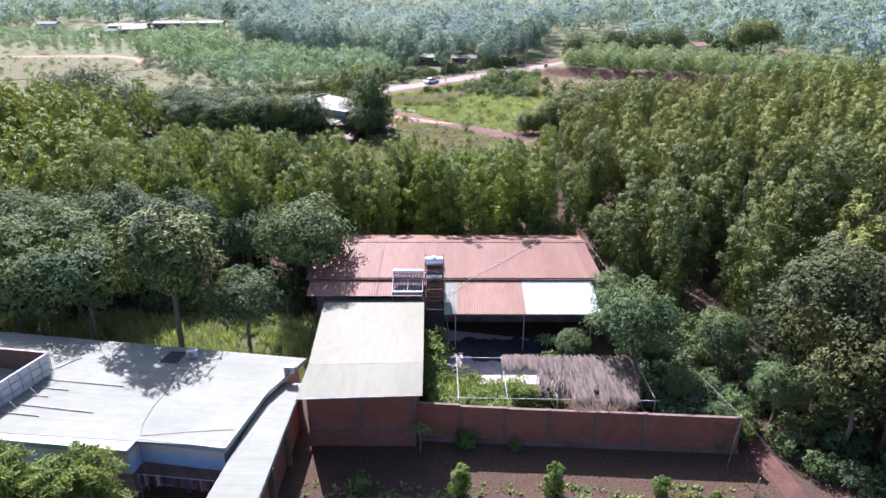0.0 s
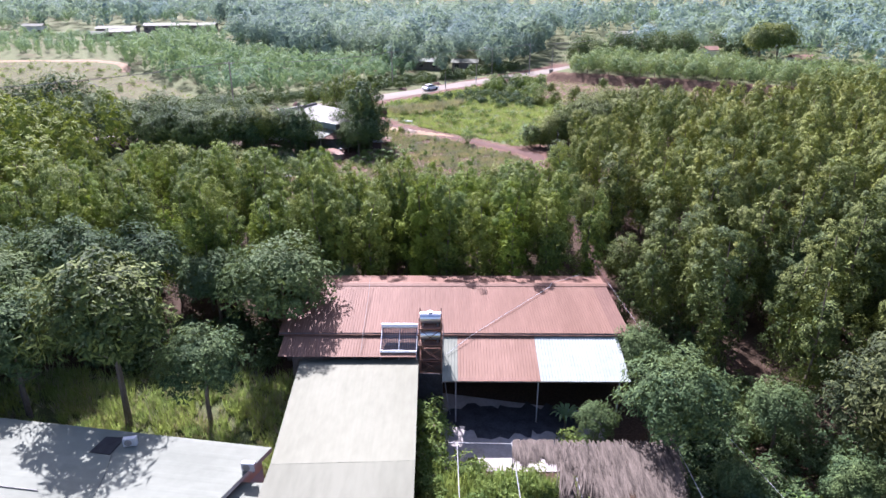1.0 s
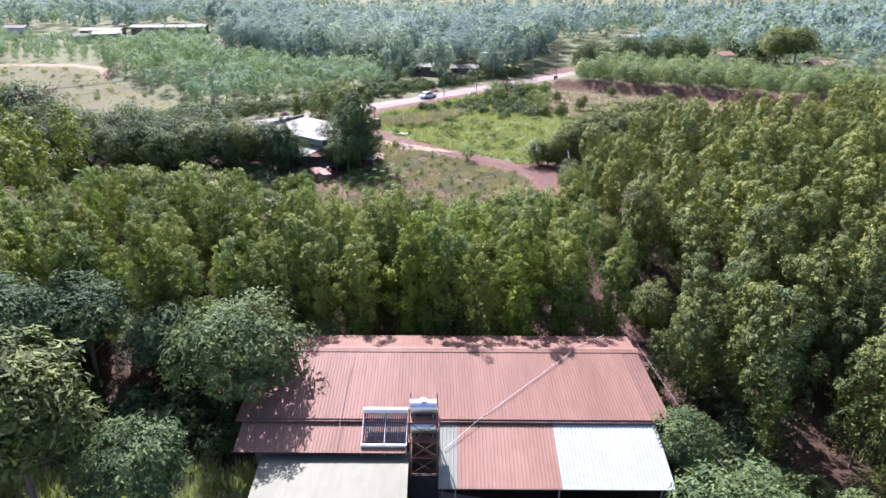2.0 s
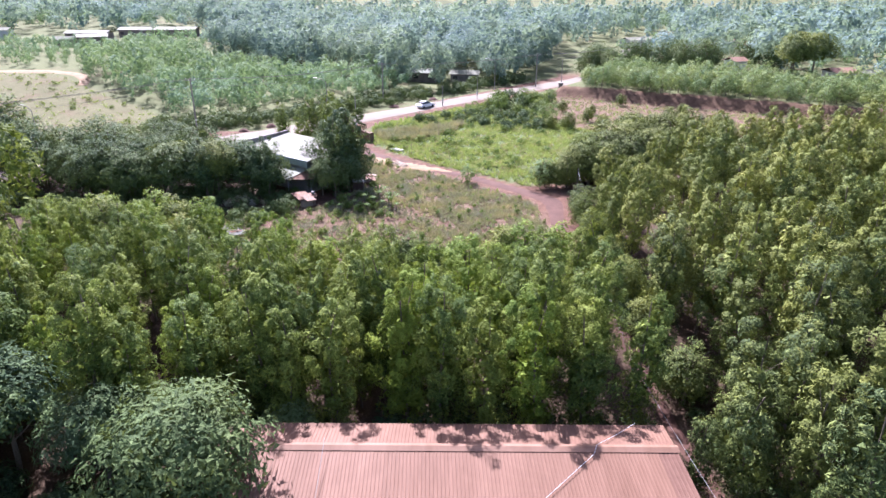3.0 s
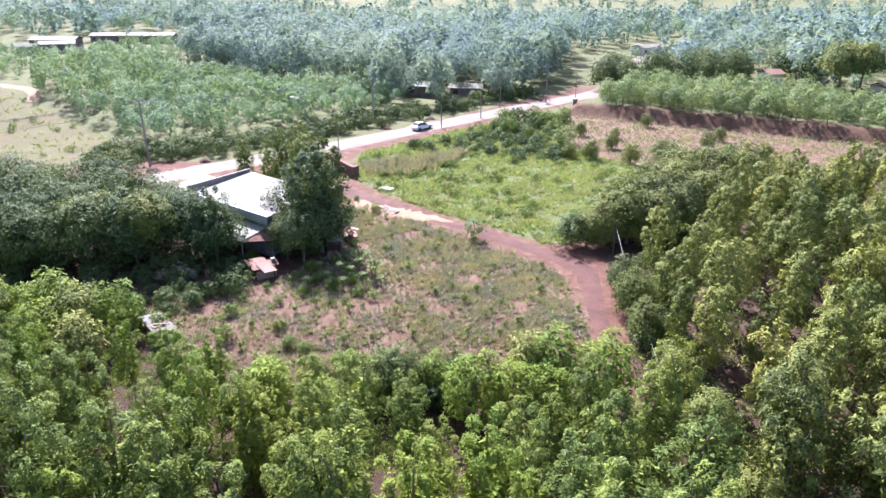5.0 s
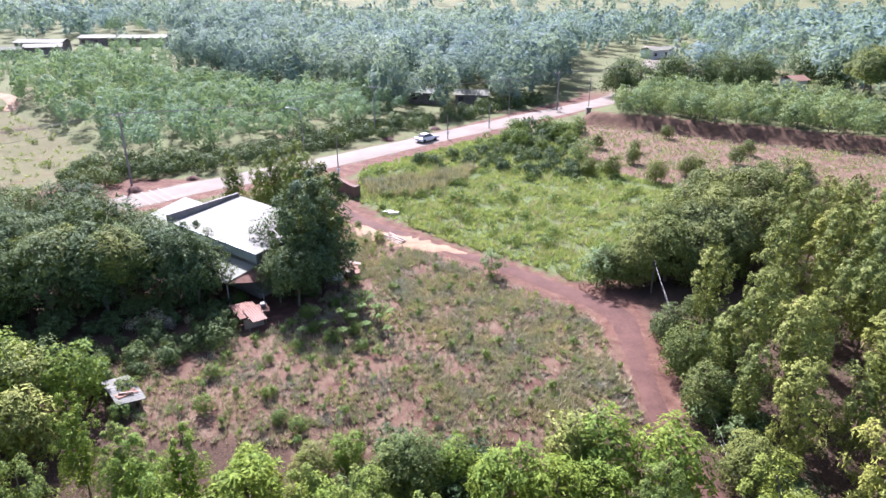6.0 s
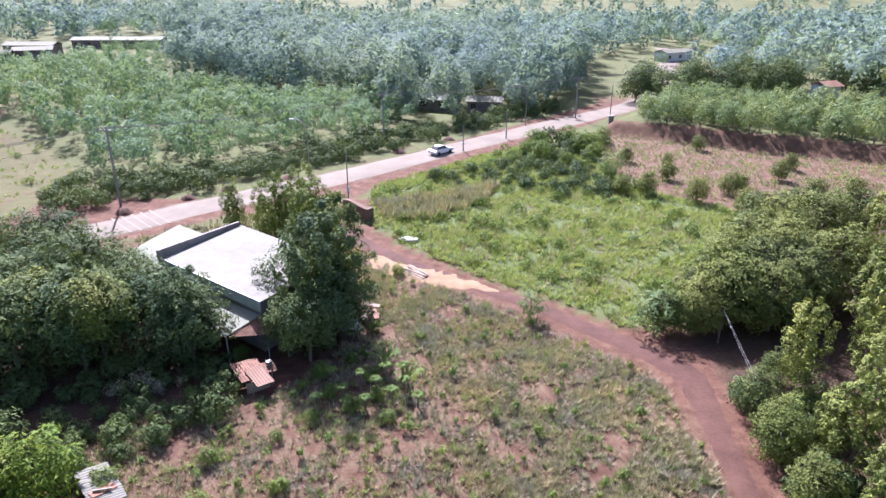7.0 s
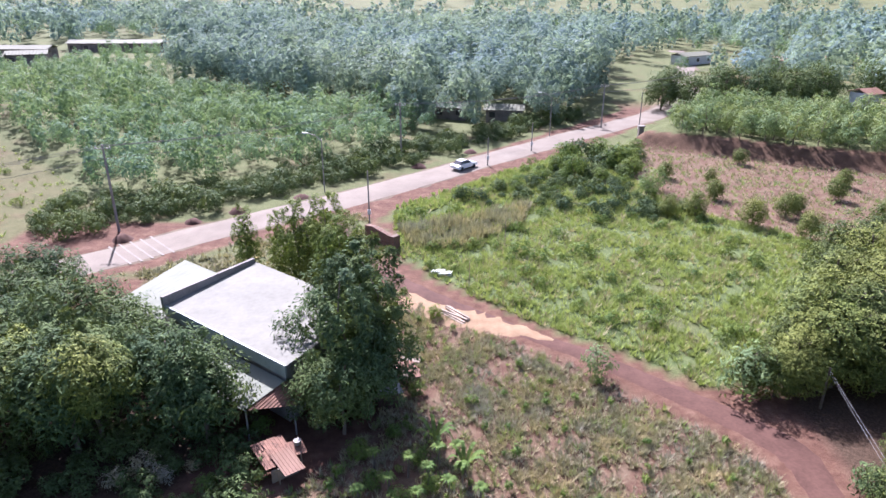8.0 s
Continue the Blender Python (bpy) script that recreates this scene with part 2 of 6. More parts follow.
# ---- builders ----
class Solid:
    """Collects verts and faces of one mesh."""
    def __init__(self):
        self.v, self.f = [], []

    def add(self, verts, faces):
        n = len(self.v)
        self.v += [tuple(p) for p in verts]
        self.f += [tuple(n + i for i in f) for f in faces]
        return self

    def box(self, x0, y0, z0, x1, y1, z1, m=None):
        c = min(0.02, 0.15 * min(abs(x1 - x0), abs(y1 - y0), abs(z1 - z0)))
        pts = []
        for z, i in ((z0, c), (z0 + c, 0), (z1 - c, 0), (z1, c)):
            pts += [(x0 + i, y0 + i, z), (x1 - i, y0 + i, z), (x1 - i, y1 - i, z), (x0 + i, y1 - i, z)]
        faces = [(3, 2, 1, 0), (12, 13, 14, 15)]
        for k in (0, 4, 8):
            faces += [(k + i, k + (i + 1) % 4, k + 4 + (i + 1) % 4, k + 4 + i) for i in range(4)]
        if m is not None:
            pts = [m @ Vector(p) for p in pts]
        return self.add(pts, faces)

    def slab(self, outline, z0, z1):
        """An upright prism over an anticlockwise outline; z0 and z1 may be numbers or one value a corner."""
        n = len(outline)
        lo = z0 if isinstance(z0, (list, tuple)) else [z0] * n
        hi = z1 if isinstance(z1, (list, tuple)) else [z1] * n
        pts = [(x, y, z) for (x, y), z in zip(outline, lo)] + [(x, y, z) for (x, y), z in zip(outline, hi)]
        faces = [tuple(reversed(range(n))), tuple(range(n, 2 * n))]
        faces += [(i, (i + 1) % n, n + (i + 1) % n, n + i) for i in range(n)]
        return self.add(pts, faces)

    def tube(self, pts, r, n=7, r1=None, cap=True):
        pts = [Vector(p) for p in pts]
        r1 = r if r1 is None else r1
        rings, ref = [], Vector((0.13, 0.21, 1.0))
        for i, p in enumerate(pts):
            d = (pts[min(i + 1, len(pts) - 1)] - pts[max(i - 1, 0)]).normalized()
            a = d.cross(ref if abs(d.z) < 0.9 else Vector((1, 0.2, 0))).normalized()
            b = d.cross(a)
            rad = r + (r1 - r) * i / max(1, len(pts) - 1)
            rings += [p + rad * (math.cos(2 * math.pi * k / n) * a + math.sin(2 * math.pi * k / n) * b) for k in range(n)]
        faces = [(i * n + k, i * n + (k + 1) % n, (i + 1) * n + (k + 1) % n, (i + 1) * n + k) for i in range(len(pts) - 1) for k in range(n)]
        if cap:
            faces += [tuple(reversed(range(n))), tuple(range((len(pts) - 1) * n, len(pts) * n))]
        return self.add(rings, faces)

    def ribbed(self, a, b, c, d, pitch=0.22, rib=0.02, thick=0.012):
        """A ribbed metal sheet: edge a-b at the bottom, d-c at the top, ribs running up."""
        a, b, c, d = (Vector(p) for p in (a, b, c, d))
        up = (b - a).cross(d - a).normalized()
        n = max(2, int((b - a).length / pitch))
        top = []
        for i in range(n):
            for off, h in ((0.0, 0.0), (0.55, 0.0), (0.68, rib), (0.87, rib)):
                top.append(((i + off) / n, h))
        top.append((1.0, 0.0))
        pts, k = [], len(top)
        for low in (0.0, -thick):
            pts += [a.lerp(b, u) + up * (h + low) for u, h in top]
            pts += [d.lerp(c, u) + up * (h + low) for u, h in top]
        faces = [(i, i + 1, k + i + 1, k + i) for i in range(k - 1)]
        faces += [(2 * k + i + 1, 2 * k + i, 3 * k + i, 3 * k + i + 1) for i in range(k - 1)]
        faces += [(2 * k + i, 2 * k + i + 1, i + 1, i) for i in range(k - 1)]
        faces += [(k + i, k + i + 1, 3 * k + i + 1, 3 * k + i) for i in range(k - 1)]
        faces += [(0, k, 3 * k, 2 * k), (k - 1, 3 * k - 1, 4 * k - 1, 2 * k - 1)]
        return self.add(pts, faces)


def holder(name, x, y, z, label="", category="", group=""):
    """The Empty at a thing's base."""
    ob = new(name)
    ob.location = (x, y, z)
    ob.empty_display_size = 0.3
    return tagged(ob, label, category, group)


def part(name, solid, material, parent=None, label="", smooth=False):
    """One mesh object in world coordinates, under a thing or a part."""
    me = bpy.data.meshes.new(name)
    me.from_pydata(solid.v, [], solid.f)
    me.materials.append(material)
    if smooth:
        me.polygons.foreach_set("use_smooth", [True] * len(me.polygons))
    me.update()
    ob = new(name, me)
    if parent is not None:
        ob.parent = parent
        base, p = Matrix.Identity(4), parent
        while p is not None:
            base = Matrix.Translation(p.location) @ base
            p = p.parent
        ob.matrix_parent_inverse = base.inverted()
    return tagged(ob, label)


def thing(name, solid, material, label, category, group="", kind="", smooth=False):
    return tagged(part(name, solid, material, None, label, smooth), "", category, group, kind)


def array_mesh(name, verts, quads, material):
    """A mesh straight from arrays of verts (n x 3) and faces (m x 3 or m x 4)."""
    me = bpy.data.meshes.new(name)
    me.vertices.add(len(verts))
    me.vertices.foreach_set("co", np.asarray(verts, np.float32).ravel())
    me.loops.add(quads.size)
    me.loops.foreach_set("vertex_index", np.asarray(quads, np.int32).ravel())
    me.polygons.add(len(quads))
    sides = quads.shape[1]
    me.polygons.foreach_set("loop_start", np.arange(0, quads.size, sides, dtype=np.int32))
    me.polygons.foreach_set("loop_total", np.full(len(quads), sides, np.int32))
    me.materials.append(material)
    me.update(calc_edges=True)
    me.validate()
    return me


# ---- the lie of the land ----
GROUND = -4.8


def step(t):
    t = np.clip(t, 0.0, 1.0)
    return t * t * (3 - 2 * t)


def land(x, y):
    """Height of the ground; works on numbers and arrays."""
    x, y = np.asarray(x, float), np.asarray(y, float)
    z = GROUND + 4.8 * step((y - 60.0) / 40.0)
    z = z + 4.6 * step((y - 148.0) / 60.0) * step((-x - 45.0) / 55.0)
    z = z + np.maximum(y - 240.0, 0.0) * 0.010
    past_bank = (x - 28.0) * 0.47 + (y - 190.5) * 0.88
    right_of_road = (x - 29.0) * 0.76 - (y - 208.0) * 0.65
    z = z + 2.4 * step((past_bank + 1.2) / 3.6) * step((right_of_road - 7.0) / 3.0)
    z = z + 0.10 * np.sin(x * 0.31 + 1.3 * np.sin(y * 0.17)) * np.sin(y * 0.27 + 0.6) * step((y - 64.0) / 10.0)
    return z


def inside(outline, x, y):
    x, y = np.asarray(x, float), np.asarray(y, float)
    hit = np.zeros(x.shape, bool)
    for (x0, y0), (x1, y1) in zip(outline, outline[1:] + outline[:1]):
        if y0 != y1:
            hit ^= ((y0 > y) != (y1 > y)) & (x < (x1 - x0) * (y - y0) / (y1 - y0) + x0)
    return hit


GREEN_FIELD = [(-13, 141), (-8.8, 135), (-5, 130.2), (0.8, 124.6), (7.4, 119.8), (11.5, 115.6), (17.5, 117.2), (21.5, 121.5), (27, 128), (34, 134), (41, 139), (27, 152), (22, 160), (20, 176), (12, 184), (0, 172), (-14, 155)]
GREY_CLEARING = [(20, 178), (22.5, 160), (27, 152), (38, 141), (60, 142), (90, 150), (90, 160), (60, 172), (29, 190), (22, 186)]
DRY_CLEARING = [(-20, 92), (-8, 91), (9, 92), (12.6, 94), (12.5, 104), (11.8, 108.4), (9.2, 111.2), (4.2, 116.6), (-2.6, 122.2), (-8.2, 126.8), (-12.6, 132.4), (-16, 137), (-18.5, 132), (-14, 120), (-12, 112), (-16, 105), (-25, 104), (-27, 97)]
LEFT_FIELD = [(-57, 143), (-55, 156), (-63, 168), (-80, 182), (-101, 199), (-125, 203), (-180, 200), (-180, 120), (-90, 122), (-72, 130)]
GARDEN = [(-9.5, 20), (22, 20), (21.5, 33.3), (-9.5, 33.6)]
VERGE = [(-40, 135), (-18.5, 154), (-12.5, 143), (-15, 138.5), (-20, 131), (-24, 129), (-30, 131)]
YARD = [(-1.4, 41.0), (11.5, 41.0), (13, 47.5), (-1.4, 50.5)]

xs = np.concatenate([-np.geomspace(100, 2600, 26)[::-1], np.arange(-98.75, 98.0, 1.25), np.geomspace(100, 2600, 26)])
ys = np.concatenate([np.linspace(-700, 5, 18), np.arange(10, 225, 1.25), np.geomspace(226, 3200, 44)])
gx, gy = np.meshgrid(xs, ys)
gz = land(gx, gy)
w, h = len(xs), len(ys)
idx = np.arange(w * h).reshape(h, w)
quads = np.stack([idx[:-1, :-1], idx[:-1, 1:], idx[1:, 1:], idx[1:, :-1]], -1).reshape(-1, 4)
ground_mesh = array_mesh("ground", np.stack([gx, gy, gz], -1).reshape(-1, 3), quads, None)
ground_mesh.materials.clear()
cover = np.zeros((h, w, 4), np.float32)
cover[..., 3] = 1
green = inside(GREEN_FIELD, gx, gy) * 1.0
green = np.maximum(green, ((gy > 40) & (gy < 52) & (gx < -10) & (gx > -60)) * 0.8)
green = np.maximum(green, (gy > 150) * (np.abs(gx * 0.76 - gy * 0.65 + 116) > 5.4) * (1 - inside(LEFT_FIELD, gx, gy)) * (1 - inside(GREY_CLEARING, gx, gy)) * 0.8)
dry = np.maximum(inside(DRY_CLEARING, gx, gy) * 0.42, np.maximum(inside(GREY_CLEARING, gx, gy) * 0.45, inside(LEFT_FIELD, gx, gy) * 0.10))
dry = np.maximum(dry, inside(VERGE, gx, gy) * 0.6)
green = np.maximum(green, inside(VERGE, gx, gy) * 0.7)
green = np.maximum(green, inside(LEFT_FIELD, gx, gy) * 0.6)
green = np.maximum(green, (gy < 12) * 0.9)
# leaf litter; its dark tone also stands in for shade under grove and plantation
litter = ((gy > 20) & (gy < 95) & ~inside(DRY_CLEARING, gx, gy)) * 0.95
litter = np.maximum(litter, ((gx > 17) & (gy < 140) & (gy > 20)) * 1.0)
bank_face = (np.abs((gx - 28.0) * 0.47 + (gy - 190.5) * 0.88 - 0.9) < 2.2) & (gx > 27) & (gx < 110)
green = np.where(bank_face, 0.1, green)
dry = np.where(bank_face, 0.0, dry)
litter = np.maximum(litter, ((gx < -23) & (gx > -90) & (gy >= 94) & (gy < 126) & ~inside(DRY_CLEARING, gx, gy)) * 1.0)
litter = np.where(inside(GARDEN, gx, gy), 1.0, litter)
cover[..., 0], cover[..., 1], cover[..., 2] = green, dry, litter
att = ground_mesh.color_attributes.new("cover", "FLOAT_COLOR", "POINT")
att.data.foreach_set("color", cover.ravel())

s = Shade("ground_soil_and_grass")
va = s.add("ShaderNodeVertexColor")
va.layer_name = "cover"
sep = s.add("ShaderNodeSeparateColor")
s.link(va.outputs[0], sep.inputs[0])
n_big, n_mid, n_fine = s.noise(0.12, 4.0), s.noise(0.7, 5.0, 0.65), s.noise(6.0, 4.0, 0.7)
soil = s.ramp(n_mid, (0.30, (0.066, 0.032, 0.022)), (0.52, (0.108, 0.057, 0.038)), (0.72, (0.160, 0.096, 0.066)))
drycol = s.ramp(n_fine, (0.30, (0.090, 0.078, 0.046)), (0.55, (0.145, 0.125, 0.076)), (0.75, (0.210, 0.182, 0.118)))
greencol = s.ramp(n_fine, (0.30, (0.052, 0.076, 0.026)), (0.55, (0.095, 0.122, 0.044)), (0.78, (0.165, 0.180, 0.080)))
littercol = s.ramp(n_fine, (0.3, (0.030, 0.020, 0.013)), (0.7, (0.090, 0.058, 0.037)))
col = s.mix(sep.outputs[2], soil, littercol)
col = s.mix(s.times(sep.outputs[1], s.grey(n_mid, 0.38, 0.58)), col, drycol)
col = s.mix(s.times(sep.outputs[0], s.grey(n_big, 0.30, 0.45, 0.5, 1.0)), col, greencol)
s.bump(n_fine, 0.8, 0.12)
ground_mesh.materials.append(s.done(col, 0.95, 0.0, 0.15))
ground_mesh.polygons.foreach_set("use_smooth", [True] * len(ground_mesh.polygons))
tagged(new("ground", ground_mesh), "red earth ground with patchy grass and leaf litter", "ground", "", "structure")


def ribbon(name, points, widths, material, label, category, lift=0.03, steps=10, across=6, ragged=0.0, seed=0):
    """A strip laid over the land along a smooth line."""
    rng = random.Random(seed)
    pts = [Vector((x, y, 0)) for x, y in points]
    line = []
    for i in range(len(pts) - 1):
        p0, p1, p2, p3 = pts[max(i - 1, 0)], pts[i], pts[i + 1], pts[min(i + 2, len(pts) - 1)]
        for k in range(steps):
            t = k / steps
            line.append((0.5 * ((2 * p1) + (p2 - p0) * t + (2 * p0 - 5 * p1 + 4 * p2 - p3) * t * t + (3 * p1 - p0 - 3 * p2 + p3) * t ** 3), widths[i] + (widths[i + 1] - widths[i]) * t))
    line.append((pts[-1], widths[-1]))
    so = Solid()
    rows = []
    for i, (p, wd) in enumerate(line):
        d = (line[min(i + 1, len(line) - 1)][0] - line[max(i - 1, 0)][0]).normalized()
        nrm = Vector((-d.y, d.x, 0))
        l, r = wd / 2 * (1 + ragged * rng.uniform(-1, 1)), wd / 2 * (1 + ragged * rng.uniform(-1, 1))
        row = []
        for k in range(across + 1):
            u = k / across
            q = p + nrm * (l * (1 - u) - r * u)
            edge = -0.12 if k in (0, across) else lift
            row.append((q.x, q.y, float(land(q.x, q.y)) + edge))
        rows.append(row)
    n = across + 1
    so.add([q for row in rows for q in row], [(i * n + k, i * n + k + 1, (i + 1) * n + k + 1, (i + 1) * n + k) for i in range(len(rows) - 1) for k in range(across)])
    so.f = [tuple(reversed(f)) for f in so.f]
    return thing(name, so, material, label, category, "", "structure", True)


ROAD = [(-95, 95), (-62, 122.5), (-47, 136), (-36, 146.4), (-18.5, 162), (-9.8, 171), (-0.7, 180.5), (10, 191.5), (16.4, 198), (29.9, 211), (40, 222), (54, 245), (66, 282), (79, 316), (86, 350)]
ribbon("road_verge", ROAD, [8.8] * len(ROAD), M["verge"], "bare dull earth shoulder of the road", "verge", 0.02, 10, 6, 0.12, 3)
ribbon("road", ROAD, [7.6] * len(ROAD), M["road"], "pale worn concrete country road", "road", 0.07, 10, 6, 0.0)
ribbon("far_dirt_road", [(-200, 196), (-165, 198), (-135, 200), (-115, 202), (-101, 201), (-92, 196), (-88, 188)], [5, 5, 5, 5, 4.5, 4, 3], M["sand"], "pale dirt road across the open field", "road", 0.08, 6, 4, 0.1, 4)
TRACK = [(24.3, 14), (23.4, 28), (22.6, 40), (20.5, 52), (18.2, 66), (17.0, 76), (15.4, 86), (13.9, 94), (14.0, 100), (14.4, 105), (14.2, 108.4), (11.6, 112.1), (6.3, 117.5), (-0.8, 123.4), (-6.5, 128.2), (-10.5, 132.2), (-14.3, 137), (-19.5, 147), (-24, 157)]
ribbon("dirt_track", TRACK, [2.4, 2.4, 2.0, 1.8, 1.8, 1.8, 2.0, 2.2, 2.6, 3.2, 4.0, 3.4, 3.0, 2.6, 2.6, 3.0, 3.2, 3.4, 5.0], M["soil"], "bare red dirt track", "track", 0.04, 8, 4, 0.10, 5)
ribbon("sand_spill", [(-12.0, 131.6), (-9.0, 127.9), (-5.6, 125.9), (-2.0, 124.2), (1.4, 122.1)], [1.2, 4.8, 4.8, 3.4, 0.6], M["sand"], "thin spill of pale sand beside the track", "sand", 0.07, 8, 4, 0.25, 8)


def heap(name, x, y, r, high, mat, label, category, seed):
    rg = random.Random(seed)
    so, n = Solid(), 14
    pts = [(x, y, float(land(x, y)) + high)]
    for ring, (f, h_) in enumerate(((0.35, 0.85), (0.7, 0.4), (1.0, -0.08))):
        for k in range(n):
            a = 2 * math.pi * k / n
            rr = r * f * rg.uniform(0.85, 1.15)
            px, py = x + rr * math.cos(a), y + rr * math.sin(a)
            pts.append((px, py, float(land(px, py)) + high * h_ * rg.uniform(0.85, 1.15)))
    faces = [(0, 1 + k, 1 + (k + 1) % n) for k in range(n)]
    for ring in range(2):
        o = 1 + ring * n
        faces += [(o + k, o + n + k, o + n + (k + 1) % n, o + (k + 1) % n) for k in range(n)]
    return thing(name, so.add(pts, faces), M[mat], label, category, "", "", True)



# ---- plants ----
def unit(a):
    return a / np.maximum(np.linalg.norm(a, axis=-1, keepdims=True), 1e-6)


def leaves(rng, centres, radii, each, size, up=0.5, droop=0.55, slim=0.19, tall=0.85, out=None):
    """Slim leaves in rosettes spread over clumps; returns verts and quads."""
    n = len(centres) * each
    c, r = np.repeat(centres, each, 0), np.repeat(radii, each)[:, None]
    way = unit(rng.normal(size=(n, 3)) + np.array([0, 0, 0.35]))
    p = c + way * r * np.cbrt(rng.uniform(0.12, 1.0, (n, 1))) * np.array([1, 1, tall])
    face = way * 0.6 + np.array([0, 0, up]) if out is None else way * 0.30 + np.repeat(out, each, 0) + np.array([0, 0, up * 0.4])
    nrm = unit(face + rng.normal(size=(n, 3)) * 0.36)
    d = unit(unit(np.cross(nrm, rng.normal(size=(n, 3)))) + way * 0.55)
    d[:, 2] -= droop
    d = unit(d)
    wdt = unit(np.cross(nrm, d))
    sz = size * rng.uniform(0.65, 1.35, (n, 1))
    side = wdt * sz * slim
    v = np.stack([p - d * sz * 0.45 + side, p - d * sz * 0.30 - side, p + d * sz * 0.6], 1).reshape(-1, 3)
    return v, np.arange(n * 3).reshape(n, 3)


def core(rng, centre, half, count, size):
    """Hidden inner leaves added in the heart of a crown to block light."""
    way = unit(rng.normal(size=(count, 3)))
    p = np.asarray(centre) + way * np.asarray(half) * np.cbrt(rng.uniform(0.2, 1.0, (count, 1)))
    d = unit(rng.normal(size=(count, 3)))
    e = unit(np.cross(d, rng.normal(size=(count, 3)))) * size * 0.5
    d = d * size * rng.uniform(0.7, 1.2, (count, 1))
    return np.stack([p - d * 0.5 + e, p - d * 0.5 - e, p + d * 0.6], 1).reshape(-1, 3)


def tall_crown(rng, top, low, radius, clumps, each, size, clump=0.62, up=0.5, slim=0.19):
    """A plantation tree: an upright, lobed, egg-shaped crown of upswept sprays round a leader, at times with a second one."""
    u = np.clip((np.arange(clumps) + 0.5) / clumps + rng.normal(size=clumps) * 0.035, 0, 1)
    a = np.arange(clumps) * 2.39996 + rng.uniform(-0.5, 0.5, clumps)
    prof = np.where(u > 0.48, np.sqrt(np.clip(1.0 - (np.abs(u - 0.48) / 0.54) ** 2.5, 0.02, 1)), 0.58 + 0.42 * np.sin(1.571 * u / 0.48))
    p1, p2 = rng.uniform(0, 6.283, 2)
    lobe = 1 + 0.17 * np.sin(2 * a + p1 + 2.5 * u) + 0.13 * np.sin(3 * a + p2 - 4 * u)
    rr = radius * prof * lobe * rng.uniform(0.55, 1.0, clumps)
    lean = rng.normal(size=2) * 0.16 * radius
    high = low + (top - low) * u
    if rng.uniform() < 0.4:
        side = np.cos(a - p1) < -0.1
        high = np.where(side, low + (top - low) * u * rng.uniform(0.70, 0.86), high)
        rr = np.where(side, rr * 1.12, rr)
    c = np.stack([lean[0] * u + np.cos(a) * rr, lean[1] * u + np.sin(a) * rr, high], -1)
    rad = clump * rng.uniform(0.65, 1.25, clumps) * (1.12 - 0.45 * u)
    out = unit(np.stack([np.cos(a), np.sin(a), 2.4 * (u - 0.5) * np.ones(clumps)], -1))
    v, _ = leaves(rng, c, rad, each, size, up, 0.45, slim, 1.25, out)
    heart = core(rng, (lean[0] * 0.45, lean[1] * 0.45, low + (top - low) * 0.44), (radius * 0.52, radius * 0.52, (top - low) * 0.40), max(16, clumps * each // 16), 0.10 * radius + 0.20)
    v = np.concatenate([v, heart])
    return v, np.arange(len(v)).reshape(-1, 3)


def dome_crown(rng, top, low, radius, clumps, each, size, clump=0.9):
    """A broad, rounded, lumpy crown."""
    g = np.arange(clumps) + 0.5
    a = g * 2.39996 + rng.uniform(-0.3, 0.3, clumps)
    zz = 1 - (1.25 if low > 0.25 * top else 1.75) * g / clumps
    rr = np.sqrt(np.clip(1 - zz * zz, 0.05, 1))
    k = rng.uniform(0.66, 1.06, clumps)
    mid = low + (top - low) * 0.42
    up = np.where(zz > 0, top - mid - clump * 0.5, mid - low)
    c = np.stack([np.cos(a) * rr * radius * k, np.sin(a) * rr * radius * k, mid + zz * up * k], -1)
    rad = clump * rng.uniform(0.75, 1.3, clumps)
    v, _ = leaves(rng, c, rad, each, size, 0.6, 0.25, out=unit(np.stack([np.cos(a) * rr, np.sin(a) * rr, zz + 0.15], -1)))
    v = np.concatenate([v, core(rng, (0, 0, mid + 0.1 * (top - mid)), (radius * 0.55, radius * 0.55, (top - low) * 0.32), max(24, clumps * each // 26), 0.09 * radius + 0.14)])
    return v, np.arange(len(v)).reshape(-1, 3)


def stem(rng, height, r, limbs, spread, low):
    so = Solid()
    bend = [(rng.uniform(-0.15, 0.15) * i, rng.uniform(-0.15, 0.15) * i, height * i / 4) for i in range(5)]
    so.tube([(x, y, z - 0.25 if i == 0 else z) for i, (x, y, z) in enumerate(bend)], r, 6, r * 0.3)
    for i in range(limbs):
        t = rng.uniform(low, 0.9)
        k = min(3, int(t * 4))
        f = t * 4 - k
        p = Vector(bend[k]).lerp(Vector(bend[k + 1]), f)
        a = i * 2.4 + rng.uniform(0, 1)
        q = p + Vector((math.cos(a) * spread, math.sin(a) * spread, spread * rng.uniform(0.5, 1.1)))
        so.tube([p, p.lerp(q, 0.5) + Vector((0, 0, -0.08 * spread)), q], r * 0.42 * (1.1 - t), 5, r * 0.10)
    return so


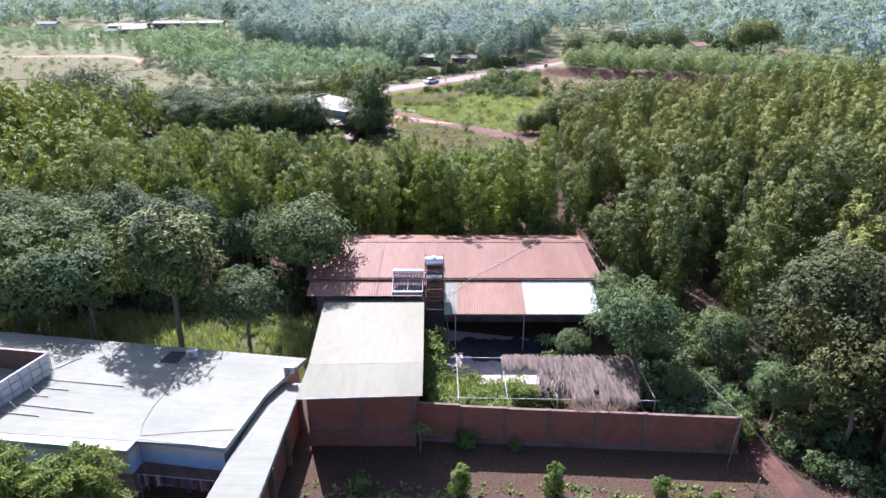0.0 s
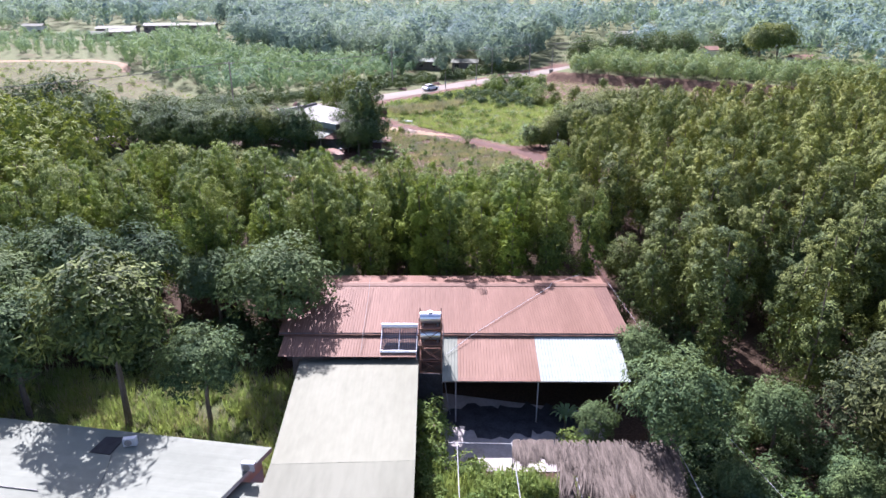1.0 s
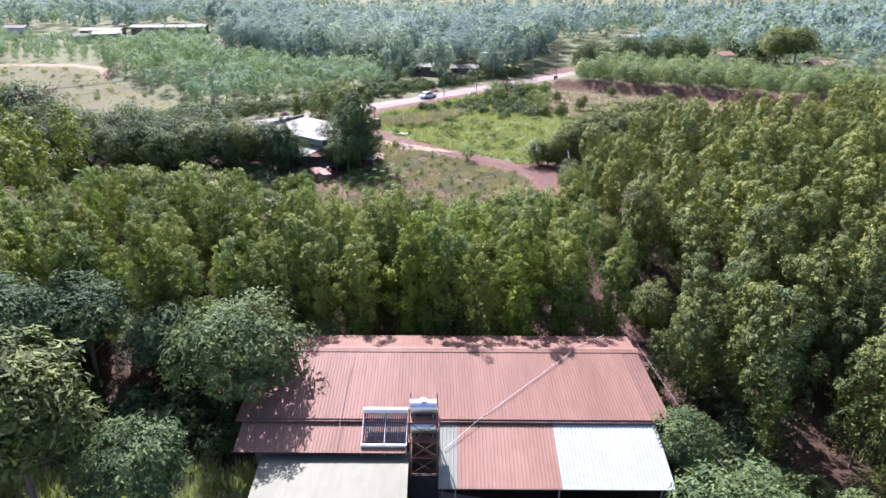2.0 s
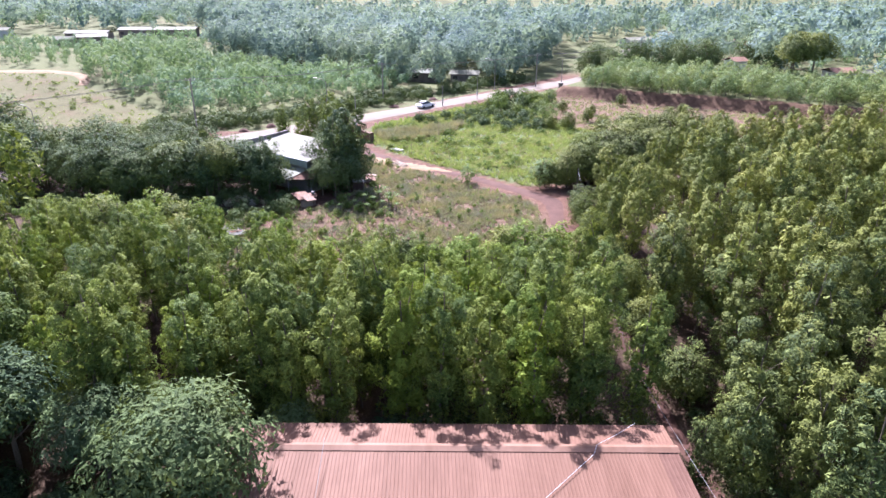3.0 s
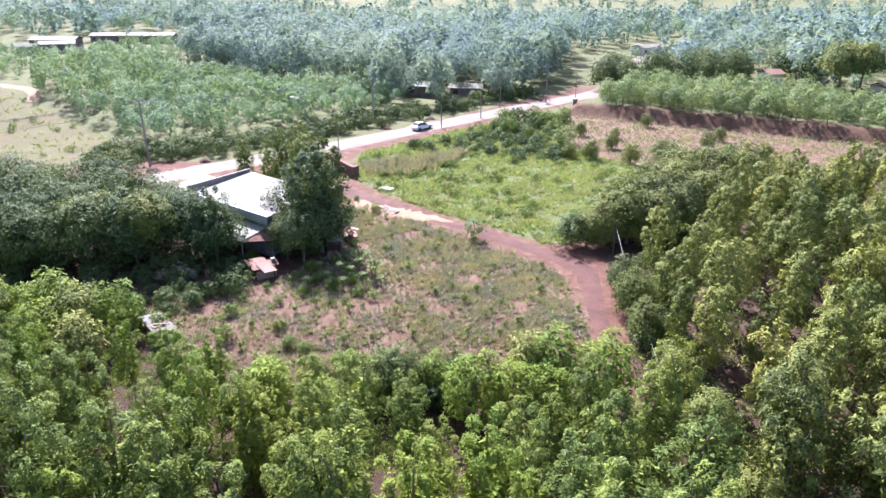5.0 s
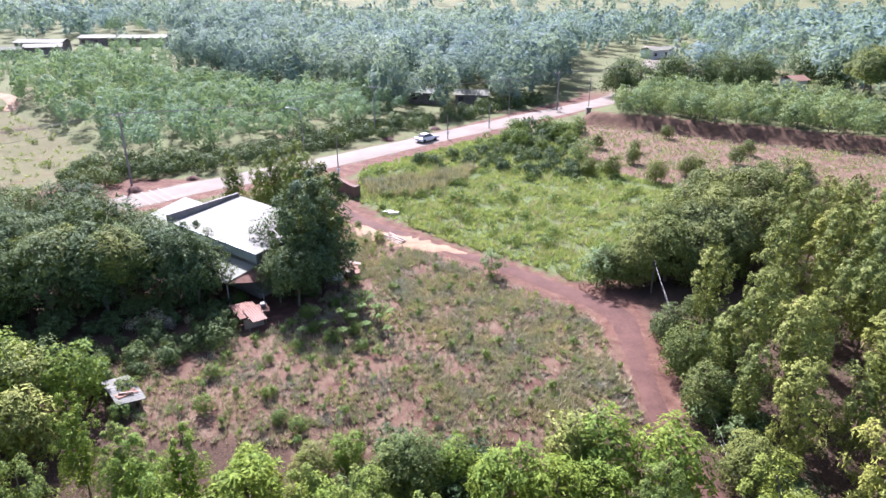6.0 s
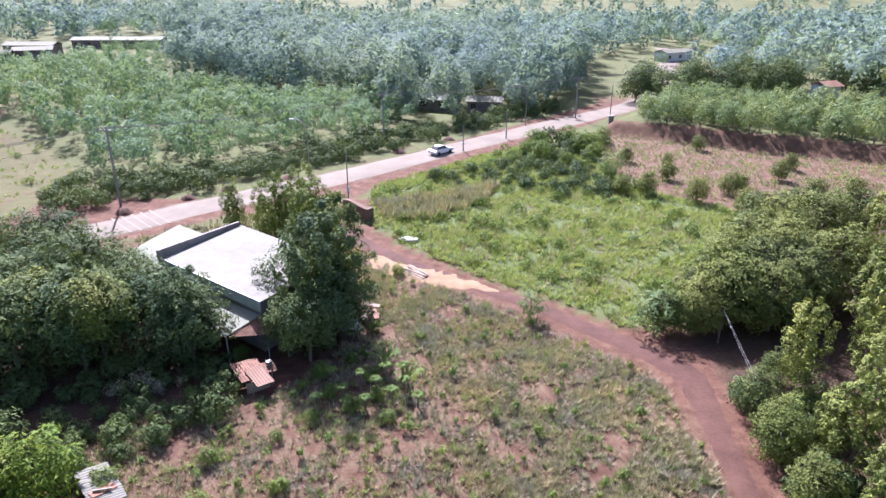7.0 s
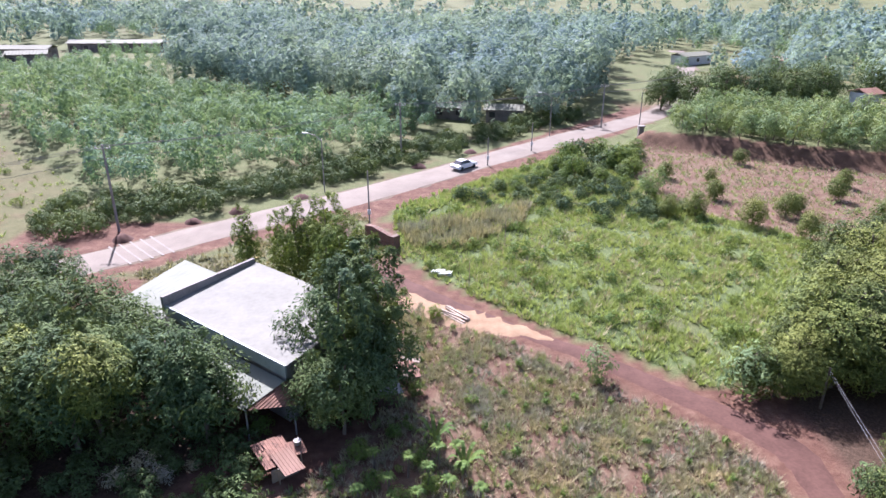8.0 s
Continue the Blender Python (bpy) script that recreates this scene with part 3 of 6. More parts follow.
class Kind:
    """A kind of tree: variants as arrays, and as a thing with a trunk and a crown."""
    def __init__(self, name, leaf, label, category, variants):
        self.name, self.leaf, self.label, self.category = name, leaf, label, category
        self.data = variants          # (crown verts, crown quads, stem solid)
        self.things = [None] * len(variants)

    def place(self, i, x, y, z, turn, size, group=""):
        i %= len(self.data)
        m = Matrix.LocRotScale((x, y, z), Euler((0, 0, turn)), (size, size, size))
        if self.things[i] is None:
            v, q, so = self.data[i]
            ob = holder(self.name, 0, 0, 0, self.label, self.category, group)
            part("trunk", so, M["bark"], ob)
            cr = new("crown", array_mesh("crown", v, q, self.leaf))
            cr.parent = ob
            ob.matrix_basis = m
            self.things[i] = ob
            return ob
        ob = copy_thing(self.things[i], pose(0, 0, 0))
        ob.matrix_basis = m
        return ob

    def mass(self, name, spots, label, category, trunks=False, kind="stuff"):
        """Many trees joined into one object of kind stuff."""
        vs, qs, n = [], [], 0
        bark = Solid()
        for i, x, y, z, turn, size in spots:
            v, q, so = self.data[i % len(self.data)]
            c, s_ = math.cos(turn) * size, math.sin(turn) * size
            vs.append(np.stack([v[:, 0] * c - v[:, 1] * s_ + x, v[:, 0] * s_ + v[:, 1] * c + y, v[:, 2] * size + z], -1))
            qs.append(q + n)
            n += len(v)
            if trunks:
                m = Matrix.LocRotScale((x, y, z), Euler((0, 0, turn)), (size, size, size))
                bark.add([m @ Vector(p) for p in so.v], so.f)
        ob = tagged(new(name, array_mesh(name, np.concatenate(vs), np.concatenate(qs), self.leaf)), label, category, "", kind)
        if trunks:
            part("trunk", bark, M["bark"], ob)
        return ob


def variants(count, seed, make):
    out = []
    for i in range(count):
        rng, pr = np.random.default_rng(seed + i), random.Random(seed + i)
        out.append(make(rng, pr))
    return out


def tall(top, radius, clumps, each, size, low=0.35, clump=0.62, up=0.5, slim=0.19):
    def make(rng, pr):
        t, r = top * pr.uniform(0.92, 1.08), radius * pr.uniform(0.85, 1.15)
        v, q = tall_crown(rng, t, t * low, r, clumps, each, size, clump, up, slim)
        return v, q, stem(pr, t * 0.93, 0.12, 4, r * 0.6, 0.35)
    return make


def dome(top, radius, clumps, each, size, low=0.3, clump=0.9, r=0.2):
    def make(rng, pr):
        t, rd = top * pr.uniform(0.94, 1.06), radius * pr.uniform(0.9, 1.1)
        v, q = dome_crown(rng, t, t * low, rd, clumps, each, size, clump)
        return v, q, stem(pr, t * 0.85, r, 6, rd * 0.55, 0.3)
    return make


ACACIA = Kind("acacia_tree", M["acacia"], "slender young acacia tree with light green crown", "tree", variants(7, 10, tall(11.5, 1.85, 74, 84, 0.25, 0.16, 0.50, 0.85, 0.15)))
OLIVE = Kind("plantation_tree", M["olive"], "leafy plantation acacia with yellowish olive crown", "tree", variants(7, 30, tall(11.0, 1.95, 56, 56, 0.36, 0.24, 0.56, 0.95, 0.16)))
OLIVE_NEAR = Kind("plantation_tree", M["shade_olive"], "leafy plantation acacia, olive crown darkened for shade", "tree", variants(6, 34, tall(11.0, 2.0, 62, 74, 0.29, 0.14, 0.56, 0.8, 0.16)))
OLIVE_FAR = Kind("plantation_tree", M["olive"], "", "tree", variants(5, 50, tall(11.0, 2.1, 34, 26, 0.50, 0.45, 0.62, 1.1)))
ACACIA_FAR = Kind("acacia_tree", M["acacia"], "", "tree", variants(4, 70, tall(11.0, 2.1, 24, 22, 0.72, 0.4, 0.75, 1.1)))
LIME_ACACIA = Kind("acacia_tree", M["lime"], "young acacia tree with bright lime green crown", "tree", variants(3, 18, tall(11.5, 1.8, 74, 84, 0.25, 0.16, 0.50, 0.85, 0.15)))
BIG = Kind("plantation_tree", M["deep"], "large leafy acacia, olive crown darkened for shade", "tree", variants(3, 36, dome(12.6, 3.4, 96, 66, 0.38, 0.26, 0.85)))
DARK_TALL = Kind("dark_tall_tree", M["dark"], "tall dark dense tree standing against the house", "tree", variants(3, 46, tall(10.5, 2.6, 64, 70, 0.42, 0.06, 0.75)))
ROUND = Kind("young_tree", M["lime"], "rounded young acacia with bright green leaves", "tree", variants(4, 56, dome(5.2, 1.9, 34, 60, 0.38, 0.02, 0.68)))
YELLOW_ROUND = Kind("young_tree", M["olive"], "rounded young acacia with yellowish leaves", "tree", variants(2, 64, dome(5.0, 1.8, 34, 60, 0.38, 0.02, 0.68)))
BROAD = Kind("broadleaf_tree", M["dark"], "dark green broad-crowned fruit tree with glossy leaves", "tree", variants(5, 90, dome(9.0, 3.3, 64, 90, 0.36, 0.34, 0.85)))
GROVE = Kind("grove_tree", M["dark"], "dark dense fruit tree in the grove", "tree", variants(5, 110, dome(8.5, 3.4, 54, 66, 0.38, 0.20, 0.9)))
LIME = Kind("lime_tree", M["shade_olive"], "tall tree with bright lime green top leaves", "tree", variants(1, 125, dome(9.0, 3.0, 56, 96, 0.38, 0.35, 0.8)))
YELLOW = Kind("yellowish_tree", M["edge"], "tall yellowish green tree beside the house", "tree", variants(2, 120, dome(9.5, 3.4, 60, 90, 0.38, 0.3, 0.85)))
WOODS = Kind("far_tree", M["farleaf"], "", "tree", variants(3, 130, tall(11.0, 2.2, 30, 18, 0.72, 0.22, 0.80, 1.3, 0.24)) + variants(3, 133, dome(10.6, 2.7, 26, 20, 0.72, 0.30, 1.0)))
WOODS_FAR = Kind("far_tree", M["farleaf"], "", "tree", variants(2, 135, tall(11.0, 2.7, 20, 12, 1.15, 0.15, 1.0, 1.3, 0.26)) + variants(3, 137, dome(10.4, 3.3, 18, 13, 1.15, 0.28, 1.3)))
EDGE = Kind("edge_tree", M["edge"], "bushy olive green tree at the plantation edge", "tree", variants(4, 160, dome(6.5, 2.5, 54, 92, 0.29, 0.02, 0.75)))
EDGE_SHADE = Kind("edge_tree", M["shade_olive"], "bushy olive tree beside the track, darkened for shade", "tree", variants(3, 166, dome(6.5, 2.5, 54, 92, 0.29, 0.02, 0.75)))
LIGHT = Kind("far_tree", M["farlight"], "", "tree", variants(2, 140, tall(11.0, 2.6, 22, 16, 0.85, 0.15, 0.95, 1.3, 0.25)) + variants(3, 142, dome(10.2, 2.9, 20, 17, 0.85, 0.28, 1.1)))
YOUNG = Kind("young_tree", M["young"], "young light green acacia", "tree", variants(4, 150, dome(4.3, 1.6, 20, 26, 0.42, 0.04, 0.62, 0.08)))
BUSH = Kind("bush", M["shrub"], "leafy green bush with small leaves", "bush", variants(4, 170, dome(2.0, 1.0, 16, 56, 0.24, 0.05, 0.42, 0.05)))
WEED = Kind("weed", M["shrub"], "", "bush", variants(4, 180, dome(2.0, 1.2, 8, 24, 0.42, 0.02, 0.6, 0.05)))
SHRUB = Kind("shrub", M["dark"], "dark green rounded shrub", "bush", variants(4, 190, dome(2.0, 1.2, 12, 44, 0.32, 0.02, 0.5, 0.05)))
CONE = Kind("garden_shrub", M["shrub"], "dense conical garden shrub with bright leaves", "bush", variants(3, 200, tall(2.0, 0.62, 34, 80, 0.15, 0.03, 0.24)))


def scatter(outline, gap, seed, jitter=0.35, lane=None):
    """Spots on a jittered planting grid inside an outline."""
    rng = random.Random(seed)
    x0, x1 = min(p[0] for p in outline), max(p[0] for p in outline)
    y0, y1 = min(p[1] for p in outline), max(p[1] for p in outline)
    out = []
    j, y = 0, y0
    while y < y1:
        x = x0 + (gap / 2 if j % 2 else 0)
        while x < x1:
            px, py = x + rng.uniform(-jitter, jitter) * gap, y + rng.uniform(-jitter, jitter) * gap
            if inside(outline, np.array([px]), np.array([py]))[0]:
                out.append((rng.randrange(1000), px, py, float(land(px, py)) - 0.05, rng.uniform(0, 6.28), rng.uniform(0.85, 1.15)))
            x += gap
        y += gap * 0.9
        j += 1
    return out


# middle plantation, between the farm and the clearing
pick = random.Random(77)
MIDDLE = [(-46, 62), (-16, 63.9), (16, 64.8), (15.4, 72), (14.0, 79), (12.6, 82), (5, 83), (-2, 81), (-9, 82), (-13, 84), (-17, 86), (-24, 88), (-46, 94)]
for i, x, y, z, a, k in scatter(MIDDLE, 3.45, 1, 0.38):
    top = 8.7 - 0.11 * (y - 66) + pick.uniform(-2.4, 1.5)
    if -22 < x < 16:
        top = min(top, 6.2 + 0.84 * (y - 63.5) + pick.uniform(0, 1.2))
    if pick.random() > 0.07:
        (LIME_ACACIA if pick.random() < 0.14 else ACACIA).place(i, x, y, z, a, (top - z) / 11.5, "middle plantation")
for i, x, y, z, a, k in scatter([(3, 83), (12.5, 81), (12.5, 90), (8, 91), (2, 88)], 3.0, 12) + scatter([(-14, 84), (-4, 82), (-7, 88), (-15, 89)], 3.2, 13) + scatter([(-46, 92), (-24, 88), (-23, 94), (-30, 97), (-46, 99)], 3.4, 14):
    (ROUND if i % 3 else YELLOW_ROUND).place(i, x, y, z, a, pick.uniform(0.7, 1.15), "small trees at the clearing")
for i, x, y, z, a, k in scatter([(-13.5, 86), (3, 86), (3, 90.4), (-13.5, 90)], 2.6, 15, 0.45):
    (ROUND if i % 2 else EDGE).place(i, x, y, z, a, pick.uniform(0.4, 0.75), "small trees at the clearing")
MIDDLE_LEFT = [(-46, 62), (-46, 98), (-62, 103), (-95, 112), (-95, 60)]
ACACIA_FAR.mass("acacia_plantation", scatter(MIDDLE_LEFT, 4.0, 2), "dense acacia plantation", "trees")

# right plantation, across the track
RIGHT = [(27, 46), (24.6, 46), (22.8, 52), (20.3, 66), (19.0, 76), (17.6, 86), (16.6, 94), (18.2, 109), (21, 115), (34, 122), (53, 131), (80, 142), (108, 152), (108, 95), (70, 45), (50, 40), (46, 46)]
GLADE = [(17.2, 108.0), (19.0, 104.6), (25.0, 104.6), (31.5, 116.0), (20.0, 116.2)]
spots = [q for q in scatter(RIGHT, 3.9, 3, 0.36) if not inside(GLADE, np.array([q[1]]), np.array([q[2]]))[0] and not (q[2] < 74 and q[1] < 40 and q[0] % 4 == 0)]
spots.sort(key=lambda q: q[1] - 18 + 0.12 * abs(q[2] - 70))
spots = [(i, x, y, z, a, (9.9 + pick.uniform(-2.3, 1.4) - z - (1.6 if n < 52 else 0) - 0.02 * max(0, y - 90)) / 11.0) for n, (i, x, y, z, a, k) in enumerate(spots)]
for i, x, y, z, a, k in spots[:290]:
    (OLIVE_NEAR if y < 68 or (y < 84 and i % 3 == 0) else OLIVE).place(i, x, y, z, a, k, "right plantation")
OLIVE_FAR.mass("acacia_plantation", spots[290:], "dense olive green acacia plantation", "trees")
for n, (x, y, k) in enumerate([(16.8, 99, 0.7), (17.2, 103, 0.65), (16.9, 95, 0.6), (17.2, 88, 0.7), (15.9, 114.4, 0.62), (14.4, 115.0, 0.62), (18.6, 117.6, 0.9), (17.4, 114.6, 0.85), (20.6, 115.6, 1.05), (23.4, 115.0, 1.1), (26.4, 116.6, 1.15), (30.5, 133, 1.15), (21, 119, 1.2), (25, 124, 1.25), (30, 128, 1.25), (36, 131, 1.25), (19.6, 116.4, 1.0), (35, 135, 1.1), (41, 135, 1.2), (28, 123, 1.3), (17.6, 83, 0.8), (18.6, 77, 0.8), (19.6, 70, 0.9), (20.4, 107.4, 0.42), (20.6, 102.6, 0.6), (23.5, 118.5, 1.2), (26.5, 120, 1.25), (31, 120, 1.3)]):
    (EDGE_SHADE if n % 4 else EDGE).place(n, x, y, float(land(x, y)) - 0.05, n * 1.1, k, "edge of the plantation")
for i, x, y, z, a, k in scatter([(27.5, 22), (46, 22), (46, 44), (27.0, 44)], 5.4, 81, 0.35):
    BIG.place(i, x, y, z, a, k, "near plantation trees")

UNDER = [(25, 30), (28, 30), (27, 42), (23.5, 56), (21, 70), (20, 82), (19.5, 95), (22, 108), (30, 118), (24, 119), (19, 113.5), (16.8, 108), (16.6, 100), (15.8, 92), (17.2, 82), (19, 70), (21.4, 56), (24, 42)]
SHRUB.mass("undergrowth", [(i, x, y, z, a, k * pick.uniform(0.6, 1.4)) for i, x, y, z, a, k in scatter([(26.6, 18), (48, 18), (48, 44), (26.2, 44)], 2.1, 75, 0.5)], "dark undergrowth below the large trees", "undergrowth")
SHRUB.mass("undergrowth", [(i, x, y, z, a, k * pick.uniform(0.5, 1.3)) for i, x, y, z, a, k in scatter(UNDER, 1.7, 71, 0.5) if not inside(GLADE, np.array([x]), np.array([y]))[0]], "dark undergrowth along the plantation edge", "undergrowth")
SHRUB.mass("undergrowth", [(i, x, y, z, a, k * pick.uniform(0.7, 1.5)) for i, x, y, z, a, k in scatter([(-14, 62.2), (14, 62.4), (16, 67), (-14, 67)], 2.0, 72, 0.5)], "low undergrowth behind the farm", "undergrowth")
SHRUB.mass("undergrowth", [(i, x, y, z, a, k * pick.uniform(0.4, 1.1)) for i, x, y, z, a, k in scatter([(-70, 105), (-46, 99), (-34, 98), (-24, 97), (-18, 103), (-18, 108), (-27, 112), (-36, 109), (-70, 114)], 2.0, 73, 0.5)], "dark undergrowth beside the house", "undergrowth")

SHRUB.mass("undergrowth", [(i, x, y, z, a, k * pick.uniform(0.8, 1.7)) for i, x, y, z, a, k in scatter([(-64, 53), (-14, 52.5), (-13, 61), (-64, 61)], 2.6, 74, 0.5)], "dark undergrowth between the trees", "undergrowth")

# dark trees beside the farm
for n, (x, y, k) in enumerate([(-31.5, 46.7, 1.25), (-17.2, 46.0, 0.98), (-13.3, 55.2, 1.3), (-33, 58, 1.3), (-40, 49, 1.3), (-47, 53, 1.3), (-41, 58, 1.35), (-28, 61.5, 1.15), (-36, 52.5, 1.28), (-44, 50, 1.25), (-50, 47, 1.2), (-21, 60, 1.0), (-16, 60.5, 0.95), (-54, 58, 1.3), (-62, 54, 1.3), (-36, 62, 1.3), (-48, 62, 1.3), (15.7, 41.2, 1.02), (15.8, 50.6, 0.66), (17.6, 45, 0.6), (18.6, 37.5, 0.45), (23.5, 43, 0.7), (11.2, 43.6, 0.42), (20.2, 33.8, 0.36), (25.0, 35.8, 0.6), (-36, 46.5, 1.15), (-9.6, 62.0, 0.7)]):
    BROAD.place(n, x, y, GROUND - 0.05, n * 1.7, k, "trees beside the farm")

LIME.place(0, -23.4, 45.8, GROUND - 0.05, 0.3, 1.5, "trees beside the farm")
for n, (x, y, k) in enumerate([(17.0, 60.0, 0.62), (19.4, 59, 0.9), (20.6, 62, 1.0)]):
    OLIVE_NEAR.place(n, x, y, GROUND - 0.05, n * 1.7, k, "edge of the plantation")

# dark grove round the far house
GROVE_AREA = [(-80, 116), (-46, 106.5), (-33, 107), (-27.5, 109), (-33.5, 115), (-38, 124), (-47, 130), (-58, 121), (-80, 116)]
for i, x, y, z, a, k in scatter(GROVE_AREA, 4.2, 4):
    GROVE.place(i, x, y, z, a, k * 0.92, "grove round the house")
for n, (x, y, k) in enumerate([(-15.6, 121.3, 0.95), (-16.2, 115.4, 0.9), (-12.6, 112.6, 0.8), (-22.6, 109.0, 0.9), (-27, 112.5, 0.85), (-16.0, 110.9, 0.6), (-14.2, 110.3, 0.75), (-25.4, 110.8, 0.95), (-30.6, 116.6, 0.85), (-33.4, 119.0, 0.8), (-30.6, 108.4, 0.95), (-35, 107.6, 0.95), (-40, 106.8, 0.95)]):
    GROVE.place(n + 1, x, y, float(land(x, y)) - 0.05, n * 2.1, k, "trees against the house")
for n, (x, y, k) in enumerate([(-14.0, 112.2, 1.0), (-12.7, 115.4, 1.08), (-14.2, 119.0, 0.95), (-23.2, 109.4, 0.74), (-31.4, 110.5, 0.8)]):
    DARK_TALL.place(n, x, y, float(land(x, y)) - 0.05, n * 2.1, k, "trees against the house")
YELLOW.place(0, -29.0, 108.6, -0.1, 1.0, 0.86, "trees against the house")
YELLOW.place(1, -34.6, 109.0, -0.1, 2.0, 0.9, "trees against the house")
for n, (x, y, k) in enumerate([(-25.6, 130.4, 0.78), (-23.0, 131.8, 0.7), (-21.0, 130.0, 0.85), (-17.6, 127.4, 1.02), (-15.9, 124.6, 0.95), (-19.4, 129.0, 0.85), (-16.4, 121.8, 0.9), (-14.6, 127.2, 0.7)]):
    ACACIA.place(n, x, y, -0.05, n * 1.9, k, "trees behind the house")

# beyond the road
ROAD_SIDE = [(-58, 149), (-51, 143), (-44, 149), (-27, 164), (-12, 178.5), (2, 193.5), (14, 206.5), (24, 217), (20, 222), (8, 212), (-2, 200), (-16, 187), (-32, 172), (-50, 158), (-58, 160)]
SHRUB.mass("roadside_shrubs", [(i, x, y, z, a, k * pick.uniform(0.6, 1.5)) for i, x, y, z, a, k in scatter(ROAD_SIDE, 2.6, 21)], "dark green shrubs along the road", "shrubs")
LIGHT_WOOD = [(-96, 200), (-64, 172), (-58, 162), (-48, 159), (-30, 174), (-14, 190), (-10, 200), (-22, 214), (-60, 232), (-100, 246), (-104, 226)]
LIGHT.mass("young_woods", [(i, x, y, z, a, k * pick.uniform(0.42, 0.72)) for i, x, y, z, a, k in scatter(LIGHT_WOOD, 3.9, 22)], "light green young woods beyond the road", "woods")


def seen_wide(x, y):
    return abs(x + 3) < 0.74 * (y + 8) + 12


SHED_FRONT = [(-185, 222), (-120, 212), (-80, 205), (-72, 236), (-92, 314), (-185, 314)]


def clear_of(x, y):
    for cx, cy, r in ((4, 213, 8), (-7, 217, 9), (101, 197, 9), (72, 296, 16), (82, 322, 18), (60, 262, 7), (78, 210, 6)):
        if (x - cx) ** 2 + (y - cy) ** 2 < r * r:
            return False
    return not inside(SHED_FRONT, np.array([x]), np.array([y]))[0]


TALL_WOOD = [(-10, 200), (2, 199), (14, 212), (26, 226), (36, 250), (46, 300), (46, 345), (-110, 345), (-104, 250), (-60, 233), (-22, 215)]
WOODS.mass("far_woods", [(i, x, y, z, a, k * pick.uniform(0.95, 1.4)) for i, x, y, z, a, k in scatter(TALL_WOOD, 5.4, 5) if clear_of(x, y)], "tall haze-tinted woods beyond the road", "woods")
WOODS.mass("far_woods", [(n, x, y, float(land(x, y)) - 0.05, n * 1.7, k) for n, (x, y, k) in enumerate([(-15, 209, 0.75), (-12, 206, 0.6), (-1.5, 209, 0.7), (-3, 205.5, 0.5), (0.5, 211, 0.8), (10.6, 209.5, 0.75), (12.5, 213, 0.9), (15, 211, 0.7), (-10, 212, 0.9), (9, 217.5, 1.0), (3, 218, 1.0), (-4, 221, 1.0), (-12, 221, 1.0), (-17, 214, 0.9)])], "haze-tinted trees round the roadside stalls", "woods")
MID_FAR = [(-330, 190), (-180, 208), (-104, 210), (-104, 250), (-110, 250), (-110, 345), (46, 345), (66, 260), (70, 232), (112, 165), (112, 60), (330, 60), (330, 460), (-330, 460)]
WOODS_FAR.mass("distant_woods", [(i, x, y, z, a, k * pick.uniform(0.8, 1.35)) for i, x, y, z, a, k in scatter(MID_FAR, 10.6, 6) if seen_wide(x, y) and clear_of(x, y)], "distant haze-tinted woods", "woods")
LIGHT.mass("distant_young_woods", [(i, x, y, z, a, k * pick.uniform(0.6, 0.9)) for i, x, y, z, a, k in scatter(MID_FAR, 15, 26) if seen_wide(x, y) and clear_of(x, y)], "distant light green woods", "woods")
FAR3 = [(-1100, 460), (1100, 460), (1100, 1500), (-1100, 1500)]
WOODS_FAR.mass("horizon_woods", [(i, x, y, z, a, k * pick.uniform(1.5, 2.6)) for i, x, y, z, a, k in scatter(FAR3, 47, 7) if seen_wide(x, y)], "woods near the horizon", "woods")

LIGHT.mass("young_woods", [(i, x, y, z, a, k * pick.uniform(0.30, 0.46)) for i, x, y, z, a, k in scatter([(-185, 214), (-104, 208), (-76, 226), (-90, 292), (-112, 292), (-114, 264), (-124, 257), (-140, 257), (-145, 272), (-185, 276)], 4.6, 27)], "light green young woods in front of the sheds", "woods")
# the terrace, and single trees
TERRACE = [(32, 191.2), (50, 181.6), (75, 168.2), (104, 153), (104, 185), (62, 211), (46, 214)]
for i, x, y, z, a, k in scatter(TERRACE, 2.9, 8, 0.45)[:295]:
    YOUNG.place(i, x, y, z, a, k * pick.uniform(0.65, 1.3), "young trees on the terrace")
for n, (x, y, k) in enumerate([(13.6, 114.2, 1.05), (3.7, 116.6, 0.72), (20.2, 161, 0.9), (22.5, 164, 0.8)]):
    YOUNG.place(n, x, y, float(land(x, y)) - 0.05, n * 1.3, k, "single young trees")
for n, (x, y, k) in enumerate([(29, 159.9, 0.5), (29.6, 149.5, 0.6), (35.3, 153, 0.55), (45.5, 160, 0.52), (34.3, 145, 0.6), (25.5, 170, 0.45), (40, 178, 0.45), (24, 153, 0.55), (20.5, 153, 0.5), (45, 149, 0.6), (52, 152, 0.5), (37.6, 154.6, 0.42), (31.5, 168, 0.36), (50, 166, 0.45)]):
    EDGE.place(n, x, y, float(land(x, y)) - 0.05, n * 1.3, k, "rounded young trees")
for n, (x, y, k) in enumerate([(42, 226, 1.25), (48, 223.5, 1.3), (54, 221, 1.3), (60, 219, 1.3), (66, 217, 1.35), (72, 215.5, 1.3), (46, 232, 1.4), (56, 228, 1.4), (66, 225, 1.4), (74, 222, 1.4), (84, 218, 1.3), (90, 214, 1.3), (-72, 129.5, 1.65), (-75.5, 131, 1.5), (-82, 131, 1.4)]):
    GROVE.place(n, x, y, float(land(x, y)) - 1.6 * k, n * 1.3, k, "dark trees in the distance")
